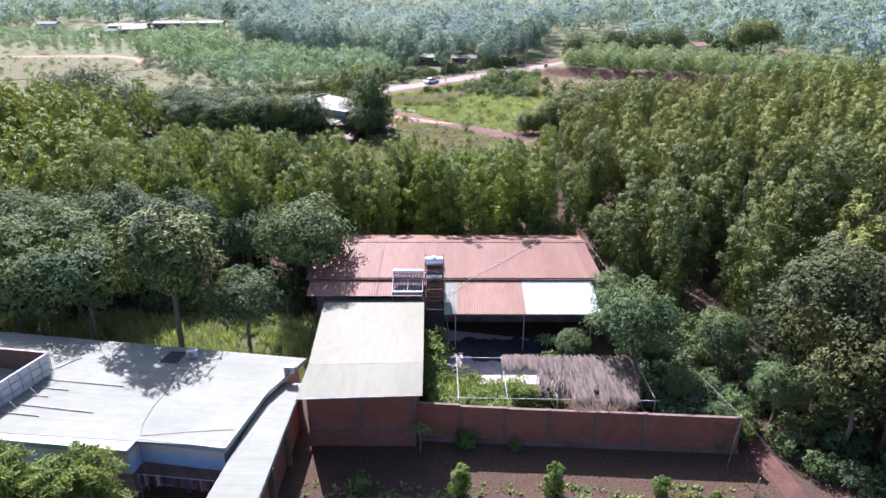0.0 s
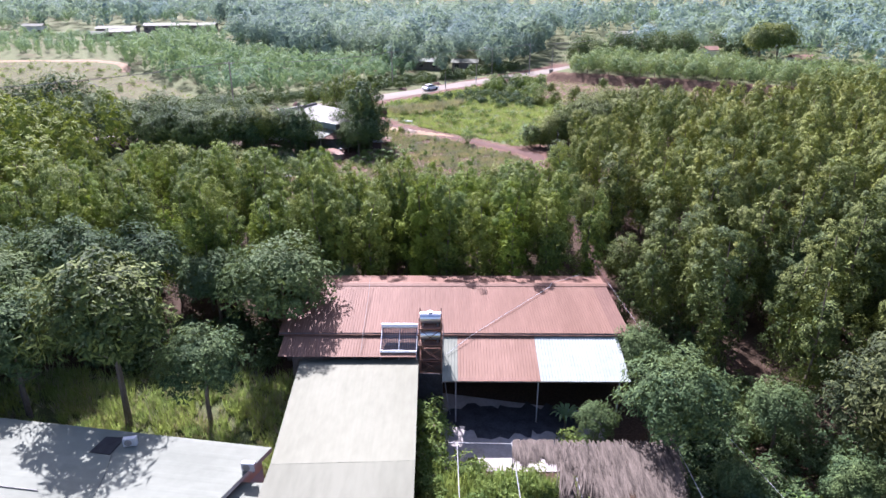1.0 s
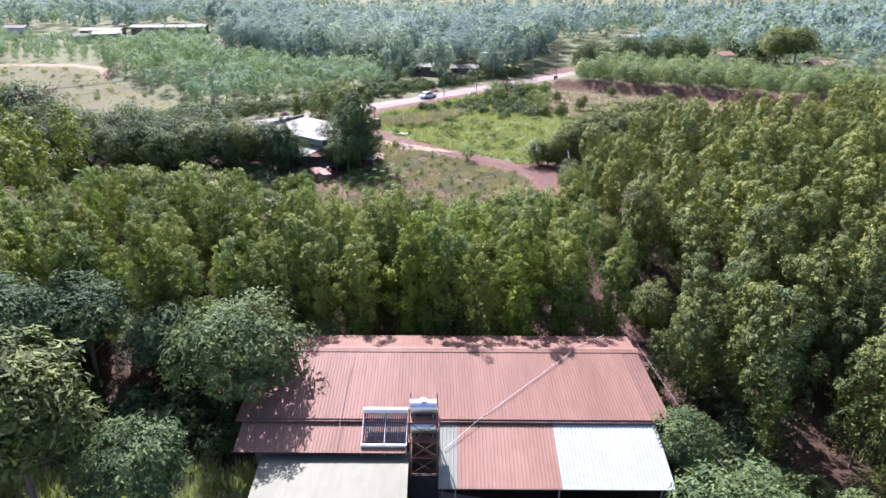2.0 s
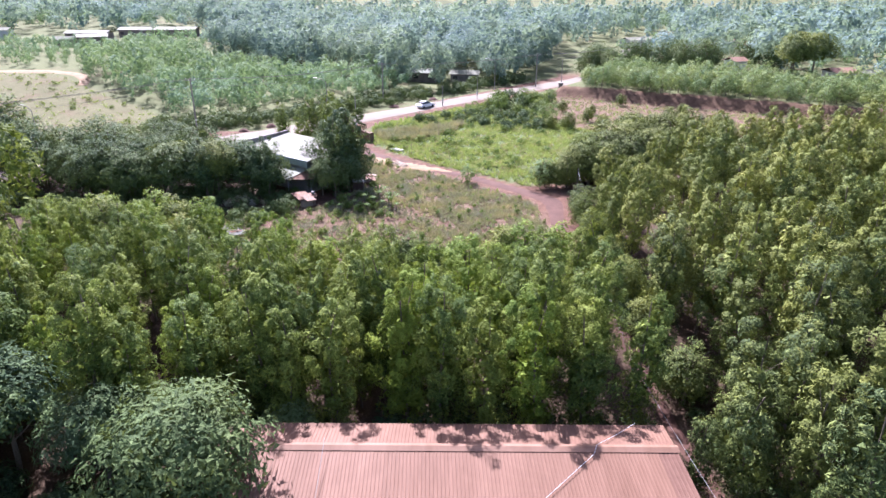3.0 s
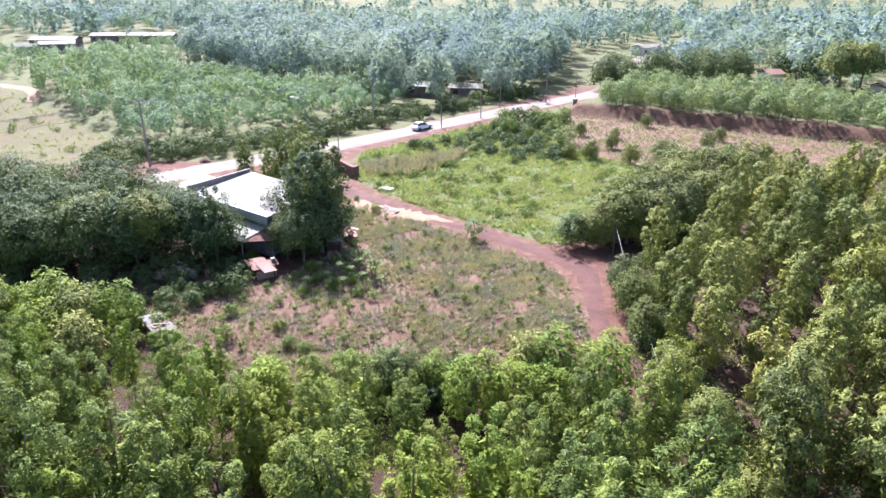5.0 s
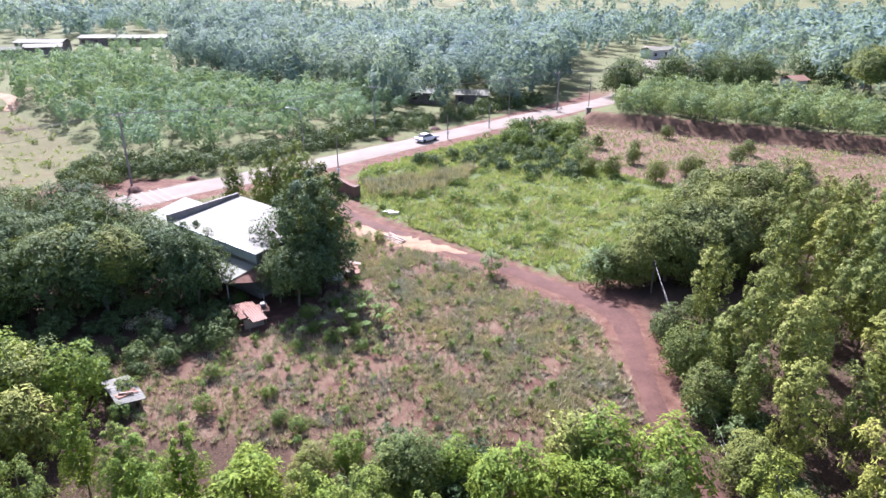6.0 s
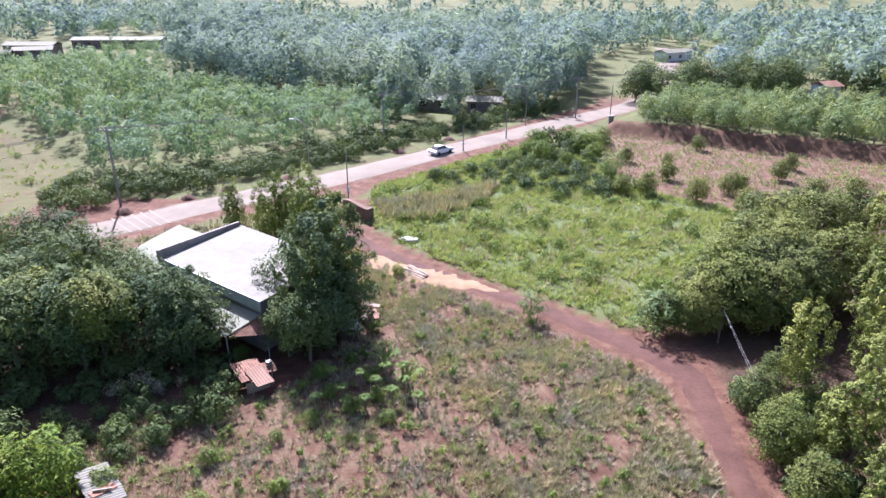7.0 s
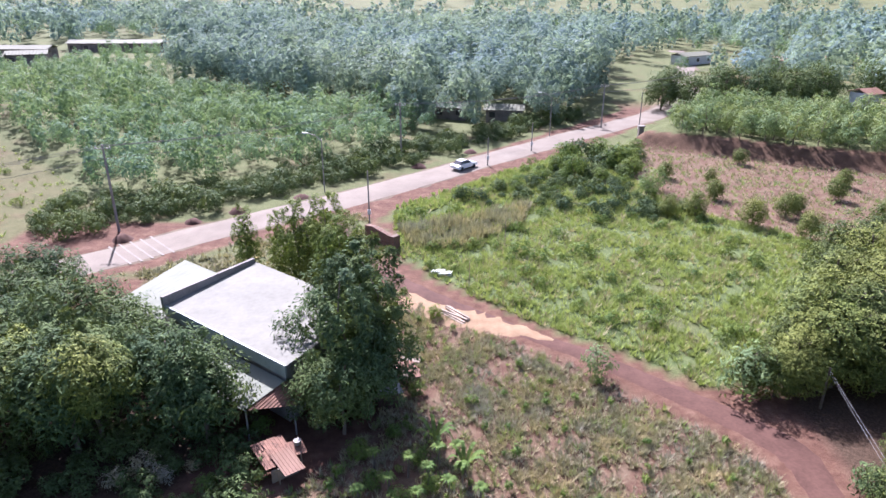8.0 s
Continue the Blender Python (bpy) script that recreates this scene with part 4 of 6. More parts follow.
for n, (x, y, k) in enumerate([(86, 194, 1.3), (91.5, 196, 1.45), (88, 200, 1.35)]):
    YELLOW.place(n, x, y, float(land(x, y)) - 0.1, n * 1.3, k, "tall tree beyond the plantation")

# bushes in the green field, and along the road
FIELD_BUSH = [(-8, 158), (2, 168), (12, 180), (19, 178), (21, 164), (24, 154), (16, 150), (4, 157)]
SHRUB.mass("field_shrubs", [(i, x, y, z, a, k * pick.uniform(0.35, 1.0)) for i, x, y, z, a, k in scatter(FIELD_BUSH, 2.4, 31, 0.5)], "green shrubs in the field", "shrubs")
for i, x, y, z, a, k in scatter([(8, 172), (12, 184), (22, 188), (27, 182), (20, 170), (14, 164)], 3.0, 32, 0.5):
    (BUSH if i % 3 else SHRUB).place(i, x, y, z, a, k * pick.uniform(0.8, 1.9), "bushes beside the road")
WEED.mass("field_bushes", [(i, x, y, z, a, k * 1.1 * pick.uniform(0.1, 0.85) ** 1.5) for i, x, y, z, a, k in scatter(GREEN_FIELD, 3.1, 33, 0.5)], "leafy green weeds in the field", "weeds")
for i, x, y, z, a, k in scatter([(-7, 85.5), (2, 86), (1, 91), (-6, 91)], 1.7, 34, 0.4):
    SHRUB.place(i, x, y, z, a, k * pick.uniform(0.8, 1.15), "shrub row at the clearing")
for n, (x, y, k) in enumerate([(-11.8, 105.4, 0.6), (-10, 103.6, 0.7), (-8.4, 105, 0.6), (-7.5, 102.5, 0.55), (-12.6, 102.6, 0.5), (-9.2, 107.4, 0.6), (-13, 108, 0.7), (-10.9, 110, 0.5), (-9.6, 114.6, 0.55), (-14.5, 100.5, 0.45), (-13.4, 96, 0.5), (-12, 93.6, 0.55), (-10.5, 92.8, 0.6), (-8.4, 126.2, 0.6), (-11.4, 131, 0.4), (-9, 137, 0.5), (-6.6, 136.2, 0.4), (-17.4, 94.5, 0.7), (-18.2, 98.5, 0.6), (-23.0, 94.0, 0.7), (-23.5, 96.4, 0.8), (-26, 97, 0.8), (-22, 100.5, 0.7), (-25, 101.5, 0.7), (-21.4, 105, 0.6), (-19.6, 110.3, 0.7)]):
    BUSH.place(n, x, y, float(land(x, y)) - 0.05, n * 2.2, k, "bushes in the clearing")


def tufts(name, outline, count, high, blades, spread, material, label, category, seed, avoid=None, thin=0.035):
    """Grass tufts of tapering blades, as one object of kind stuff."""
    rng = np.random.default_rng(seed)
    x0, x1 = min(p[0] for p in outline), max(p[0] for p in outline)
    y0, y1 = min(p[1] for p in outline), max(p[1] for p in outline)
    xy = np.stack([rng.uniform(x0, x1, count * 3), rng.uniform(y0, y1, count * 3)], -1)
    keep = inside(outline, xy[:, 0], xy[:, 1])
    patchy = np.sin(xy[:, 0] * 0.9 + 2 * np.sin(xy[:, 1] * 0.55)) + np.sin(xy[:, 1] * 0.8 + 1.7 * np.sin(xy[:, 0] * 0.45)) + rng.normal(size=len(xy)) * 0.9
    keep &= patchy > -0.9
    xy = xy[keep][:count]
    n = len(xy)
    scale = rng.uniform(0.5, 1.35, n)
    base = np.repeat(np.stack([xy[:, 0], xy[:, 1], land(xy[:, 0], xy[:, 1])], -1), blades, 0)
    sc = np.repeat(scale, blades)[:, None]
    a = rng.uniform(0, 6.283, n * blades)
    out = np.stack([np.cos(a), np.sin(a), np.zeros_like(a)], -1)
    foot = base + out * spread * 0.35 * rng.uniform(0, 1, (n * blades, 1)) * sc
    tip = foot + out * spread * rng.uniform(0.2, 1.0, (n * blades, 1)) * sc + np.array([0, 0, 1]) * high * rng.uniform(0.5, 1.0, (n * blades, 1)) * sc
    side = np.stack([-out[:, 1], out[:, 0], out[:, 2]], -1) * thin * 2 * sc
    v = np.stack([foot - side, foot + side, tip], 1).reshape(-1, 3)
    v[:, 2] -= 0.02
    return tagged(new(name, array_mesh(name, v, np.arange(len(v)).reshape(-1, 3), material)), label, category, "", "stuff")


tufts("dry_grass", DRY_CLEARING, 6400, 0.42, 15, 0.36, M["straw"], "dry tufts of grass on red soil", "grass", 41, None, 0.011)
tufts("dry_grass", [(-3, 95), (12, 93.5), (12.2, 107), (4, 115.8), (-3, 121.4), (-9, 126), (-12, 128), (-10.5, 120), (-5, 110), (-2, 102)], 3200, 0.5, 15, 0.42, M["straw"], "pale fluffy dry grass beside the track", "grass", 55, None, 0.012)
tufts("weeds", DRY_CLEARING, 1150, 0.45, 14, 0.36, M["grass"], "green weeds in the clearing", "weeds", 42, None, 0.016)
tufts("field_grass", GREEN_FIELD, 12500, 0.6, 10, 0.5, M["grass"], "tall green grass of the field", "grass", 43, None, 0.02)
tufts("field_straw", GREEN_FIELD, 1500, 0.7, 9, 0.6, M["straw"], "pale grass heads in the field", "grass", 52, None, 0.025)
tufts("reed_grass", [(-13, 148), (-4, 152), (4, 158), (2, 150), (-6, 142), (-11, 142)], 900, 1.3, 12, 0.6, M["straw"], "tall pale reed grass", "grass", 44, None, 0.04)
tufts("stubble_weeds", GREY_CLEARING, 1300, 0.5, 9, 0.45, M["grass"], "green weeds of the bare clearing", "weeds", 56, None, 0.02)
tufts("stubble_grass", GREY_CLEARING, 3600, 0.5, 9, 0.4, M["straw"], "dry grass of the bare clearing", "grass", 45, None, 0.014)
tufts("verge_grass", [(-60, 41), (-11, 40), (-9.6, 44), (-11, 53), (-60, 53)], 3400, 0.95, 16, 0.6, M["grass"], "tall green grass under the trees", "grass", 46, None, 0.018)
tufts("verge_straw", [(-60, 41), (-11, 40), (-9.6, 44), (-11, 53), (-60, 53)], 1500, 0.85, 16, 0.55, M["straw"], "dry grass under the trees", "grass", 47, None, 0.016)
tufts("left_field_grass", LEFT_FIELD, 2200, 0.5, 9, 0.6, M["grass"], "dry grass of the open field", "grass", 48, None, 0.03)
DRY_BUSH = Kind("dry_bush", M["straw"], "withered orange-brown bush in the shade", "bush", variants(2, 174, dome(1.7, 0.9, 14, 34, 0.22, 0.05, 0.42, 0.05)))
for n, (x, y, k) in enumerate([(-25.6, 106.4, 0.9), (-24.2, 105.6, 0.75), (-26.8, 105.2, 0.8), (-22.8, 106.6, 0.5)]):
    DRY_BUSH.place(n, x, y, float(land(x, y)) - 0.05, n * 1.9, k, "withered bushes")
WEED.mass("field_weeds", [(i, x, y, z, a, k * pick.uniform(0.15, 0.7)) for i, x, y, z, a, k in scatter(LEFT_FIELD, 6.4, 35, 0.5)], "low green weeds in the open field", "weeds")
tufts("courtyard_grass", [(-0.6, 34.8), (9.4, 34.6), (9.6, 39.4), (-0.6, 40)], 620, 1.5, 16, 0.55, M["grass"], "tall feathery bright green grass in the courtyard", "grass", 54, None, 0.03)
WEED.mass("courtyard_weeds", [(i, x, y, z, a, k * pick.uniform(0.45, 1.0)) for i, x, y, z, a, k in scatter([(-0.9, 34.8), (8.4, 34.6), (9.5, 39.6), (-0.9, 41)], 0.95, 49, 0.5)], "tall bright green weeds in the courtyard", "weeds")
tufts("garden_grass", [(-9, 22), (21, 22), (21, 29.5), (-9, 29.5)], 900, 0.25, 8, 0.25, M["grass"], "short green grass in the garden", "grass", 50)
tufts("verge_tufts", VERGE, 1500, 0.5, 8, 0.4, M["straw"], "dry grass on the road verge", "grass", 53, None, 0.04)
tufts("roadside_grass", [(-14, 156), (-8, 163.5), (2, 173.5), (14, 186.5), (14, 182), (0, 166), (-12, 150)], 1300, 0.6, 9, 0.4, M["grass"], "green grass beside the road", "grass", 51, None, 0.05)


def sapling(rng, pr):
    so = Solid().tube([(0, 0, -0.1), (pr.uniform(-0.08, 0.08), pr.uniform(-0.08, 0.08), 0.75)], 0.025, 5, 0.015)
    c = np.array([[0, 0, 0.85], [0.12, 0.1, 0.6], [-0.12, 0.05, 0.7]])
    v, q = leaves(rng, c, np.array([0.42, 0.3, 0.3]), 16, 0.42, 0.3, 0.4, 0.16)
    return v, q, so


SAPLING = Kind("seedling_tree", M["shrub"], "small planted seedling with long leaves", "seedling", variants(4, 210, sapling))
for i, x, y, z, a, k in scatter(DRY_CLEARING, 2.6, 61, 0.5)[:190]:
    SAPLING.place(i, x, y, z, a, k * pick.uniform(0.35, 0.9), "seedlings in the clearing")

# ---- the farm ----
G = GROUND
barn = holder("farm_building", 1.2, 57, G, "long farm building with red corrugated roof and lean-to", "building")
part("wall", Solid().box(-12.2, 51.8, G - 0.3, 14.4, 52.0, 0.2), M["plank"], barn, "dark plaster front wall")
part("wall", Solid().box(-12.2, 60.2, G - 0.3, 14.4, 60.4, 0.75), M["plank"], barn)
for x in (14.2, -12.2):
    part("gable_wall", Solid().add([(x, 52, G - 0.3), (x + 0.2, 52, G - 0.3), (x + 0.2, 60.2, G - 0.3), (x, 60.2, G - 0.3), (x, 52, 0.3), (x + 0.2, 52, 0.3), (x + 0.2, 60.2, 0.8), (x, 60.2, 0.8), (x, 58, 1.2), (x + 0.2, 58, 1.2)], [(3, 2, 1, 0), (0, 1, 5, 4), (2, 3, 7, 6), (1, 2, 6, 9, 5), (3, 0, 4, 8, 7), (4, 5, 9, 8), (8, 9, 6, 7)]), M["plank"], barn)
part("roof", Solid().ribbed((-12.8, 51.0, 0.35), (13.9, 51.0, 0.35), (13.4, 58.0, 1.3), (-12.8, 58.0, 1.3)), M["red_roof"], barn, "front slope of faded red corrugated sheet")
part("roof", Solid().ribbed((13.9, 51.0, 0.34), (15.2, 51.0, 0.34), (14.6, 58.0, 1.29), (13.4, 58.0, 1.29)), M["end_roof"], barn, "dull darker red end strip of roof sheet")
part("roof", Solid().ribbed((14.7, 60.8, 0.85), (-12.8, 60.8, 0.85), (-12.8, 58.0, 1.3), (14.6, 58.0, 1.3)), M["red_roof"], barn)
part("ridge_cap", Solid().add([(-12.9, 57.65, 1.30), (14.7, 57.65, 1.30), (14.7, 58.0, 1.42), (-12.9, 58.0, 1.42), (14.7, 58.35, 1.30), (-12.9, 58.35, 1.30), (14.7, 58.0, 1.36), (-12.9, 58.0, 1.36)], [(0, 1, 2, 3), (3, 2, 4, 5), (0, 7, 6, 1), (7, 5, 4, 6)]), M["pink_roof"], barn)
part("fascia", Solid().box(-12.8, 50.96, 0.12, 15.1, 51.04, 0.30), M["plank"], barn)
part("gutter", Solid().tube([(-12.8, 50.9, 0.22), (15.1, 50.9, 0.18)], 0.07, 8), M["rust"], barn)
for x0, x1, y0, z0, mat, tag in ((-12.4, -1.75, 48.6, -0.40, "pink_roof", "faded red lean-to roof sheet"), (0.3, 1.45, 46.2, -0.95, "pale_roof", "pale translucent lean-to strip"), (1.45, 7.55, 46.2, -0.95, "pink_roof", "faded pink lean-to roof sheet"), (7.55, 14.15, 46.2, -0.95, "bright_roof", "pale green-white lean-to roof sheet")):
    part("lean_to_roof", Solid().ribbed((x0, y0, z0), (x1, y0, z0), (x1, 51.3, 0.16), (x0, 51.3, 0.16)), M[mat], barn, tag)
part("eave_beam", Solid().box(0.3, 46.35, -1.16, 14.1, 46.45, -1.02), M["iron"], barn)
for x in (1.3, 7.4, 13.4):
    part("post", Solid().tube([(x, 46.4, G - 0.2), (x, 46.4, -1.1)], 0.055, 10), M["galv"], barn)
part("roof_pipe", Solid().tube([(12.9, 60.8, 1.0), (11.4, 59.4, 1.2), (9.9, 58.1, 1.47), (9.6, 57.4, 1.36), (6.8, 54.7, 0.98), (3.9, 51.9, 0.58), (2.6, 50.8, 0.28), (0.6, 48.8, -0.25)], 0.016, 8), M["white"], barn, "white plastic water pipe across the roof")
part("roof_wire", Solid().tube([(-6.2, 57.9, 2.0), (-6.1, 54.0, 1.0), (-6.05, 51.0, 0.5), (-6.0, 48.9, -0.2)], 0.018, 5), M["iron"], barn)
tagged(part("floor", Solid().slab(YARD, G - 0.2, G + 0.05), M["yard"]), "pale concrete yard floor", "floor", "", "structure")
# black sheet paints the lean-to's shade together with the ragged black ground
ash = ribbon("ash_patch", [(0.2, 46.6), (2.2, 46.9), (4.6, 46.5), (7.0, 46.8), (9.4, 46.6), (11.4, 47.2)], [1.0, 4.6, 5.4, 4.8, 4.6, 1.0], M["black"], "black sheet for ragged dark ground and shade under the lean-to", "ash", 0.09, 6, 6, 0.22, 9)

shed = holder("brick_shed", -5.5, 41, G, "brick shed with cream sheet metal roof", "building")
part("wall", Solid().box(-9.2, 33.2, G - 0.3, -1.6, 33.4, 0.62), M["brick"], shed, "red brick end wall")
for x in (-9.2, -1.8):
    part("wall", Solid().slab([(x, 33.4), (x + 0.2, 33.4), (x + 0.2, 48.6), (x, 48.6)], G - 0.3, [0.3, 0.3, -1.25, -1.25]), M["brick"], shed)
for x in (-9.25, -5.6, -1.85):
    part("pillar", Solid().box(x, 33.14, G - 0.3, x + 0.22, 33.3, 0.16), M["pillar"], shed)
part("tie_beam", Solid().box(-9.2, 33.16, -3.55, -1.6, 33.3, -3.35), M["pillar"], shed)
part("roof", Solid().ribbed((-9.47, 31.28, 0.64), (-1.03, 31.78, 0.64), (-1.1, 35.4, 0.893), (-9.35, 35.0, 0.903), 0.9, 0.006), M["white_roof"], shed, "cream sheet metal front slope")
part("roof", Solid().ribbed((-1.6, 49.5, -1.0), (-4.6, 49.4, -1.0), (-3.9, 35.25, 0.9), (-1.1, 35.4, 0.9), 0.6, 0.006), M["white_roof"], shed)
part("roof", Solid().ribbed((-4.6, 49.4, -0.99), (-10.8, 49.1, -0.99), (-9.35, 35.0, 0.91), (-3.9, 35.25, 0.91), 0.6, 0.006), M["white_roof"], shed)
part("gutter", Solid().tube([(-9.5, 31.24, 0.59), (-1.0, 31.74, 0.59)], 0.05, 8), M["galv"], shed)

gw = holder("garden_wall", 10, 33.3, G, "weathered red brick garden wall with concrete pillars", "wall")
def wall_y(x):
    return 33.9 - (x + 1.6) * 0.057
for x0, x1, zt in ((-1.6, 1.6, -1.62), (1.6, 4.9, -1.75), (4.9, 7.9, -1.80), (7.9, 11.2, -1.80), (11.2, 14.6, -1.78), (14.6, 21.2, -1.82)):
    part("wall_panel", Solid().slab([(x0, wall_y(x0)), (x1, wall_y(x1)), (x1, wall_y(x1) + 0.18), (x0, wall_y(x0) + 0.18)], G - 0.3, zt), M["brick"], gw)
    part("coping", Solid().slab([(x0 + 0.1, wall_y(x0) - 0.03), (x1 - 0.1, wall_y(x1) - 0.03), (x1 - 0.1, wall_y(x1) + 0.21), (x0 + 0.1, wall_y(x0) + 0.21)], zt + 0.002, zt + 0.03), M["pillar"], gw, "thin mortar coping")
for x in (1.6, 4.9, 7.9, 11.2, 14.6, 20.9):
    part("pillar", Solid().box(x - 0.11, wall_y(x) - 0.07, G - 0.3, x + 0.11, wall_y(x) + 0.2, -1.7), M["pillar"], gw)
part("footing", Solid().slab([(-1.6, wall_y(-1.6) - 0.12), (21.3, wall_y(21.3) - 0.12), (21.3, wall_y(21.3) - 0.005), (-1.6, wall_y(-1.6) - 0.005)], G - 0.3, G + 0.35), M["pillar"], gw)

# solar heater, water tower
heater = holder("solar_water_heater", -3.2, 50, -0.9, "solar water heater with glass tubes and white tank", "water heater")
part("tank", Solid().tube([(-4.55, 51.0, 1.0), (-4.5, 51.0, 1.0), (-1.75, 51.0, 1.0), (-1.7, 51.0, 1.0)], 0.20, 16), M["car_paint"], heater, "white cylindrical tank", True)
for n in range(20):
    x = -4.42 + n * 0.137
    part("tube", Solid().tube([(x, 50.85, 0.88), (x, 49.1, -0.18)], 0.046, 8), M["glass"], heater)
part("manifold", Solid().box(-4.55, 48.98, -0.28, -1.72, 49.12, -0.10), M["car_paint"], heater, "pale lower rail")
for f in (0.33, 0.66):
    part("crossbar", Solid().tube([(-4.5, 49.1 + 1.75 * f, -0.24 + 1.06 * f), (-1.75, 49.1 + 1.75 * f, -0.24 + 1.06 * f)], 0.025, 6), M["galv"], heater)
for x in (-4.52, -3.1, -1.73):
    part("frame_leg", Solid().tube([(x, 49.05, -1.25), (x, 49.05, -0.15)], 0.03, 6).tube([(x, 51.0, -1.05), (x, 51.0, 0.85)], 0.03, 6).tube([(x, 49.05, -0.2), (x, 50.95, 0.9)], 0.025, 6), M["car_paint"], heater)

tower = holder("water_tower", -0.6, 48.6, G, "rusty steel lattice tower with two steel tanks", "water tower")
LEGS = [(-1.4, 47.8), (0.2, 47.8), (0.2, 49.4), (-1.4, 49.4)]
for x, y in LEGS:
    part("leg", Solid().tube([(x, y, G - 0.2), (x, y, 3.45)], 0.045, 6), M["rust"], tower)
levels = [-2.6, -1.3, -0.1, 1.08, 2.48]
for n, z in enumerate(levels):
    for k in range(4):
        (xa, ya), (xb, yb) = LEGS[k], LEGS[(k + 1) % 4]
        part("rail", Solid().tube([(xa, ya, z), (xb, yb, z)], 0.04, 5), M["rust"], tower)
        if n and n < 5:
            part("brace", Solid().tube([(xa, ya, levels[n - 1]), (xb, yb, z)], 0.025, 5).tube([(xb, yb, levels[n - 1]), (xa, ya, z)], 0.025, 5), M["rust"], tower)
for z in (1.10, 2.50):
    part("deck", Solid().box(-1.5, 47.7, z, 0.3, 49.5, z + 0.06), M["rust"], tower)
    tank = part("tank", Solid().tube([(-1.38, 48.6, z + 0.55), (-1.30, 48.6, z + 0.55), (0.10, 48.6, z + 0.55), (0.18, 48.6, z + 0.55)], 0.44, 20), M["steel"], tower, "stainless steel water tank")
    part("tank_cradle", Solid().box(-1.2, 48.1, z + 0.06, -1.1, 49.1, z + 0.22).box(-0.1, 48.1, z + 0.06, 0.0, 49.1, z + 0.22), M["iron"], tower)
part("tank_hatch", Solid().tube([(-0.6, 48.6, 3.46), (-0.6, 48.6, 3.56)], 0.2, 12), M["steel"], tower)
part("screen", Solid().box(-1.5, 47.68, G - 0.1, 0.3, 47.74, -1.3), M["black"], tower, "black shade cloth round the tower foot")
part("pipe", Solid().tube([(0.34, 48.0, 2.8), (0.4, 47.6, 0.0), (0.5, 47.4, -2.0), (0.9, 47.3, G)], 0.03, 6), M["galv"], tower)

# pergola with palm thatch
perg = holder("pergola", 8, 37.8, G, "steel pipe pergola partly covered with palm thatch", "pergola")
PZ = -1.55
for y in (34.55, 40.0):
    part("rail", Solid().tube([(0.8, y, PZ), (15.9, y - 0.3, PZ)], 0.03, 7), M["galv"], perg)
for x in (1.45, 5.0, 8.6, 12.2, 15.6):
    part("rafter", Solid().tube([(x, 34.5, PZ + 0.05), (x - 0.1, 40.05, PZ + 0.05)], 0.03, 7), M["galv"], perg)
    for y in (34.55, 40.0):
        part("post", Solid().tube([(x, y - 0.2, G - 0.2), (x, y - 0.2, PZ)], 0.034, 7), M["galv"], perg)
part("brace", Solid().tube([(15.6, 34.6, G + 0.4), (14.8, 38.2, PZ)], 0.04, 6), M["wood"], perg)
part("brace", Solid().tube([(8.7, 34.6, -3.0), (7.7, 38.0, PZ)], 0.04, 6), M["wood"], perg)
roof_thatch = holder("thatch", 10.2, 37.6, PZ, "grey dry palm leaf thatch lying on the pergola", "thatch")
pr = random.Random(9)
bundles = [Solid() for _ in range(14)]
for n in range(5200):
    x = pr.uniform(4.9, 15.55)
    straw = bundles[min(13, int((x - 4.9) / 0.761))]
    full, mid = x > 9.7, 7.6 < x <= 9.7
    ragged = 0.25 * math.sin(x * 3.1) + 0.2 * math.sin(x * 7.7)
    end = 33.55 + ragged * 0.4 if full else 35.0 + ragged if mid else 37.9 + ragged
    if 11.25 < x < 11.75 or 8.3 < x < 8.7:
        end += 1.6
    y0 = end + 0.9 + (39.2 - end) * pr.random() ** 1.35
    y1 = max(y0 - pr.uniform(1.1, 2.2), end + pr.uniform(-0.25, 0.3))
    if x > 14.15 + (y0 - 34.0) * 0.22:
        continue
    dx = pr.uniform(-0.16, 0.10) * (3 if mid else 1)
    layer = pr.uniform(0, 0.20)
    z0 = PZ + 0.12 + layer
    z1 = PZ + 0.10 + layer - (0.40 * pr.random() if y1 < 34.9 else 0) - (0.45 * pr.random() if mid and y1 < 36.5 else 0)
    wd = pr.uniform(0.014, 0.04)
    ym, zm = (y0 + y1) / 2, (z0 + z1) / 2 + 0.05
    straw.add([(x - wd, y0, z0), (x + wd, y0, z0 + 0.02), (x + dx / 2 + wd, ym, zm + 0.03), (x + dx / 2 - wd, ym, zm), (x + dx, y1, z1)], [(0, 3, 2, 1), (3, 4, 2)])
for so in bundles:
    part("palm_mat", so, M["thatch"], roof_thatch)

# flat-roofed house, annex, sign
house = holder("flat_roofed_house", -25, 35, G, "low house with pale sheet metal roof and blue walls", "building")
RZ = -0.7
ROOF = [(-46, 30.7), (-19.4, 27.6), (-19.2, 28.8), (-13.3, 27.9), (-12.3, 33.5), (-10.3, 38.4), (-20.1, 39.7), (-46, 43.9)]
HOLE = [(-21.5, 37.8), (-20.1, 37.6), (-19.9, 39.2), (-21.2, 39.3)]
part("roof", Solid().ribbed((-13.35, 28.0, RZ), (-12.3, 33.5, RZ), (-46, 37.6, RZ), (-46, 30.75, RZ), 0.9, 0.006), M["pale_roof"], house, "pale sheet metal roof, front half")
part("roof", Solid().ribbed((-12.3, 33.5, RZ), (-10.3, 38.4, RZ), (-46, 43.8, RZ), (-46, 37.6, RZ), 0.9, 0.006), M["pale_roof"], house, "pale sheet metal roof, rear half")
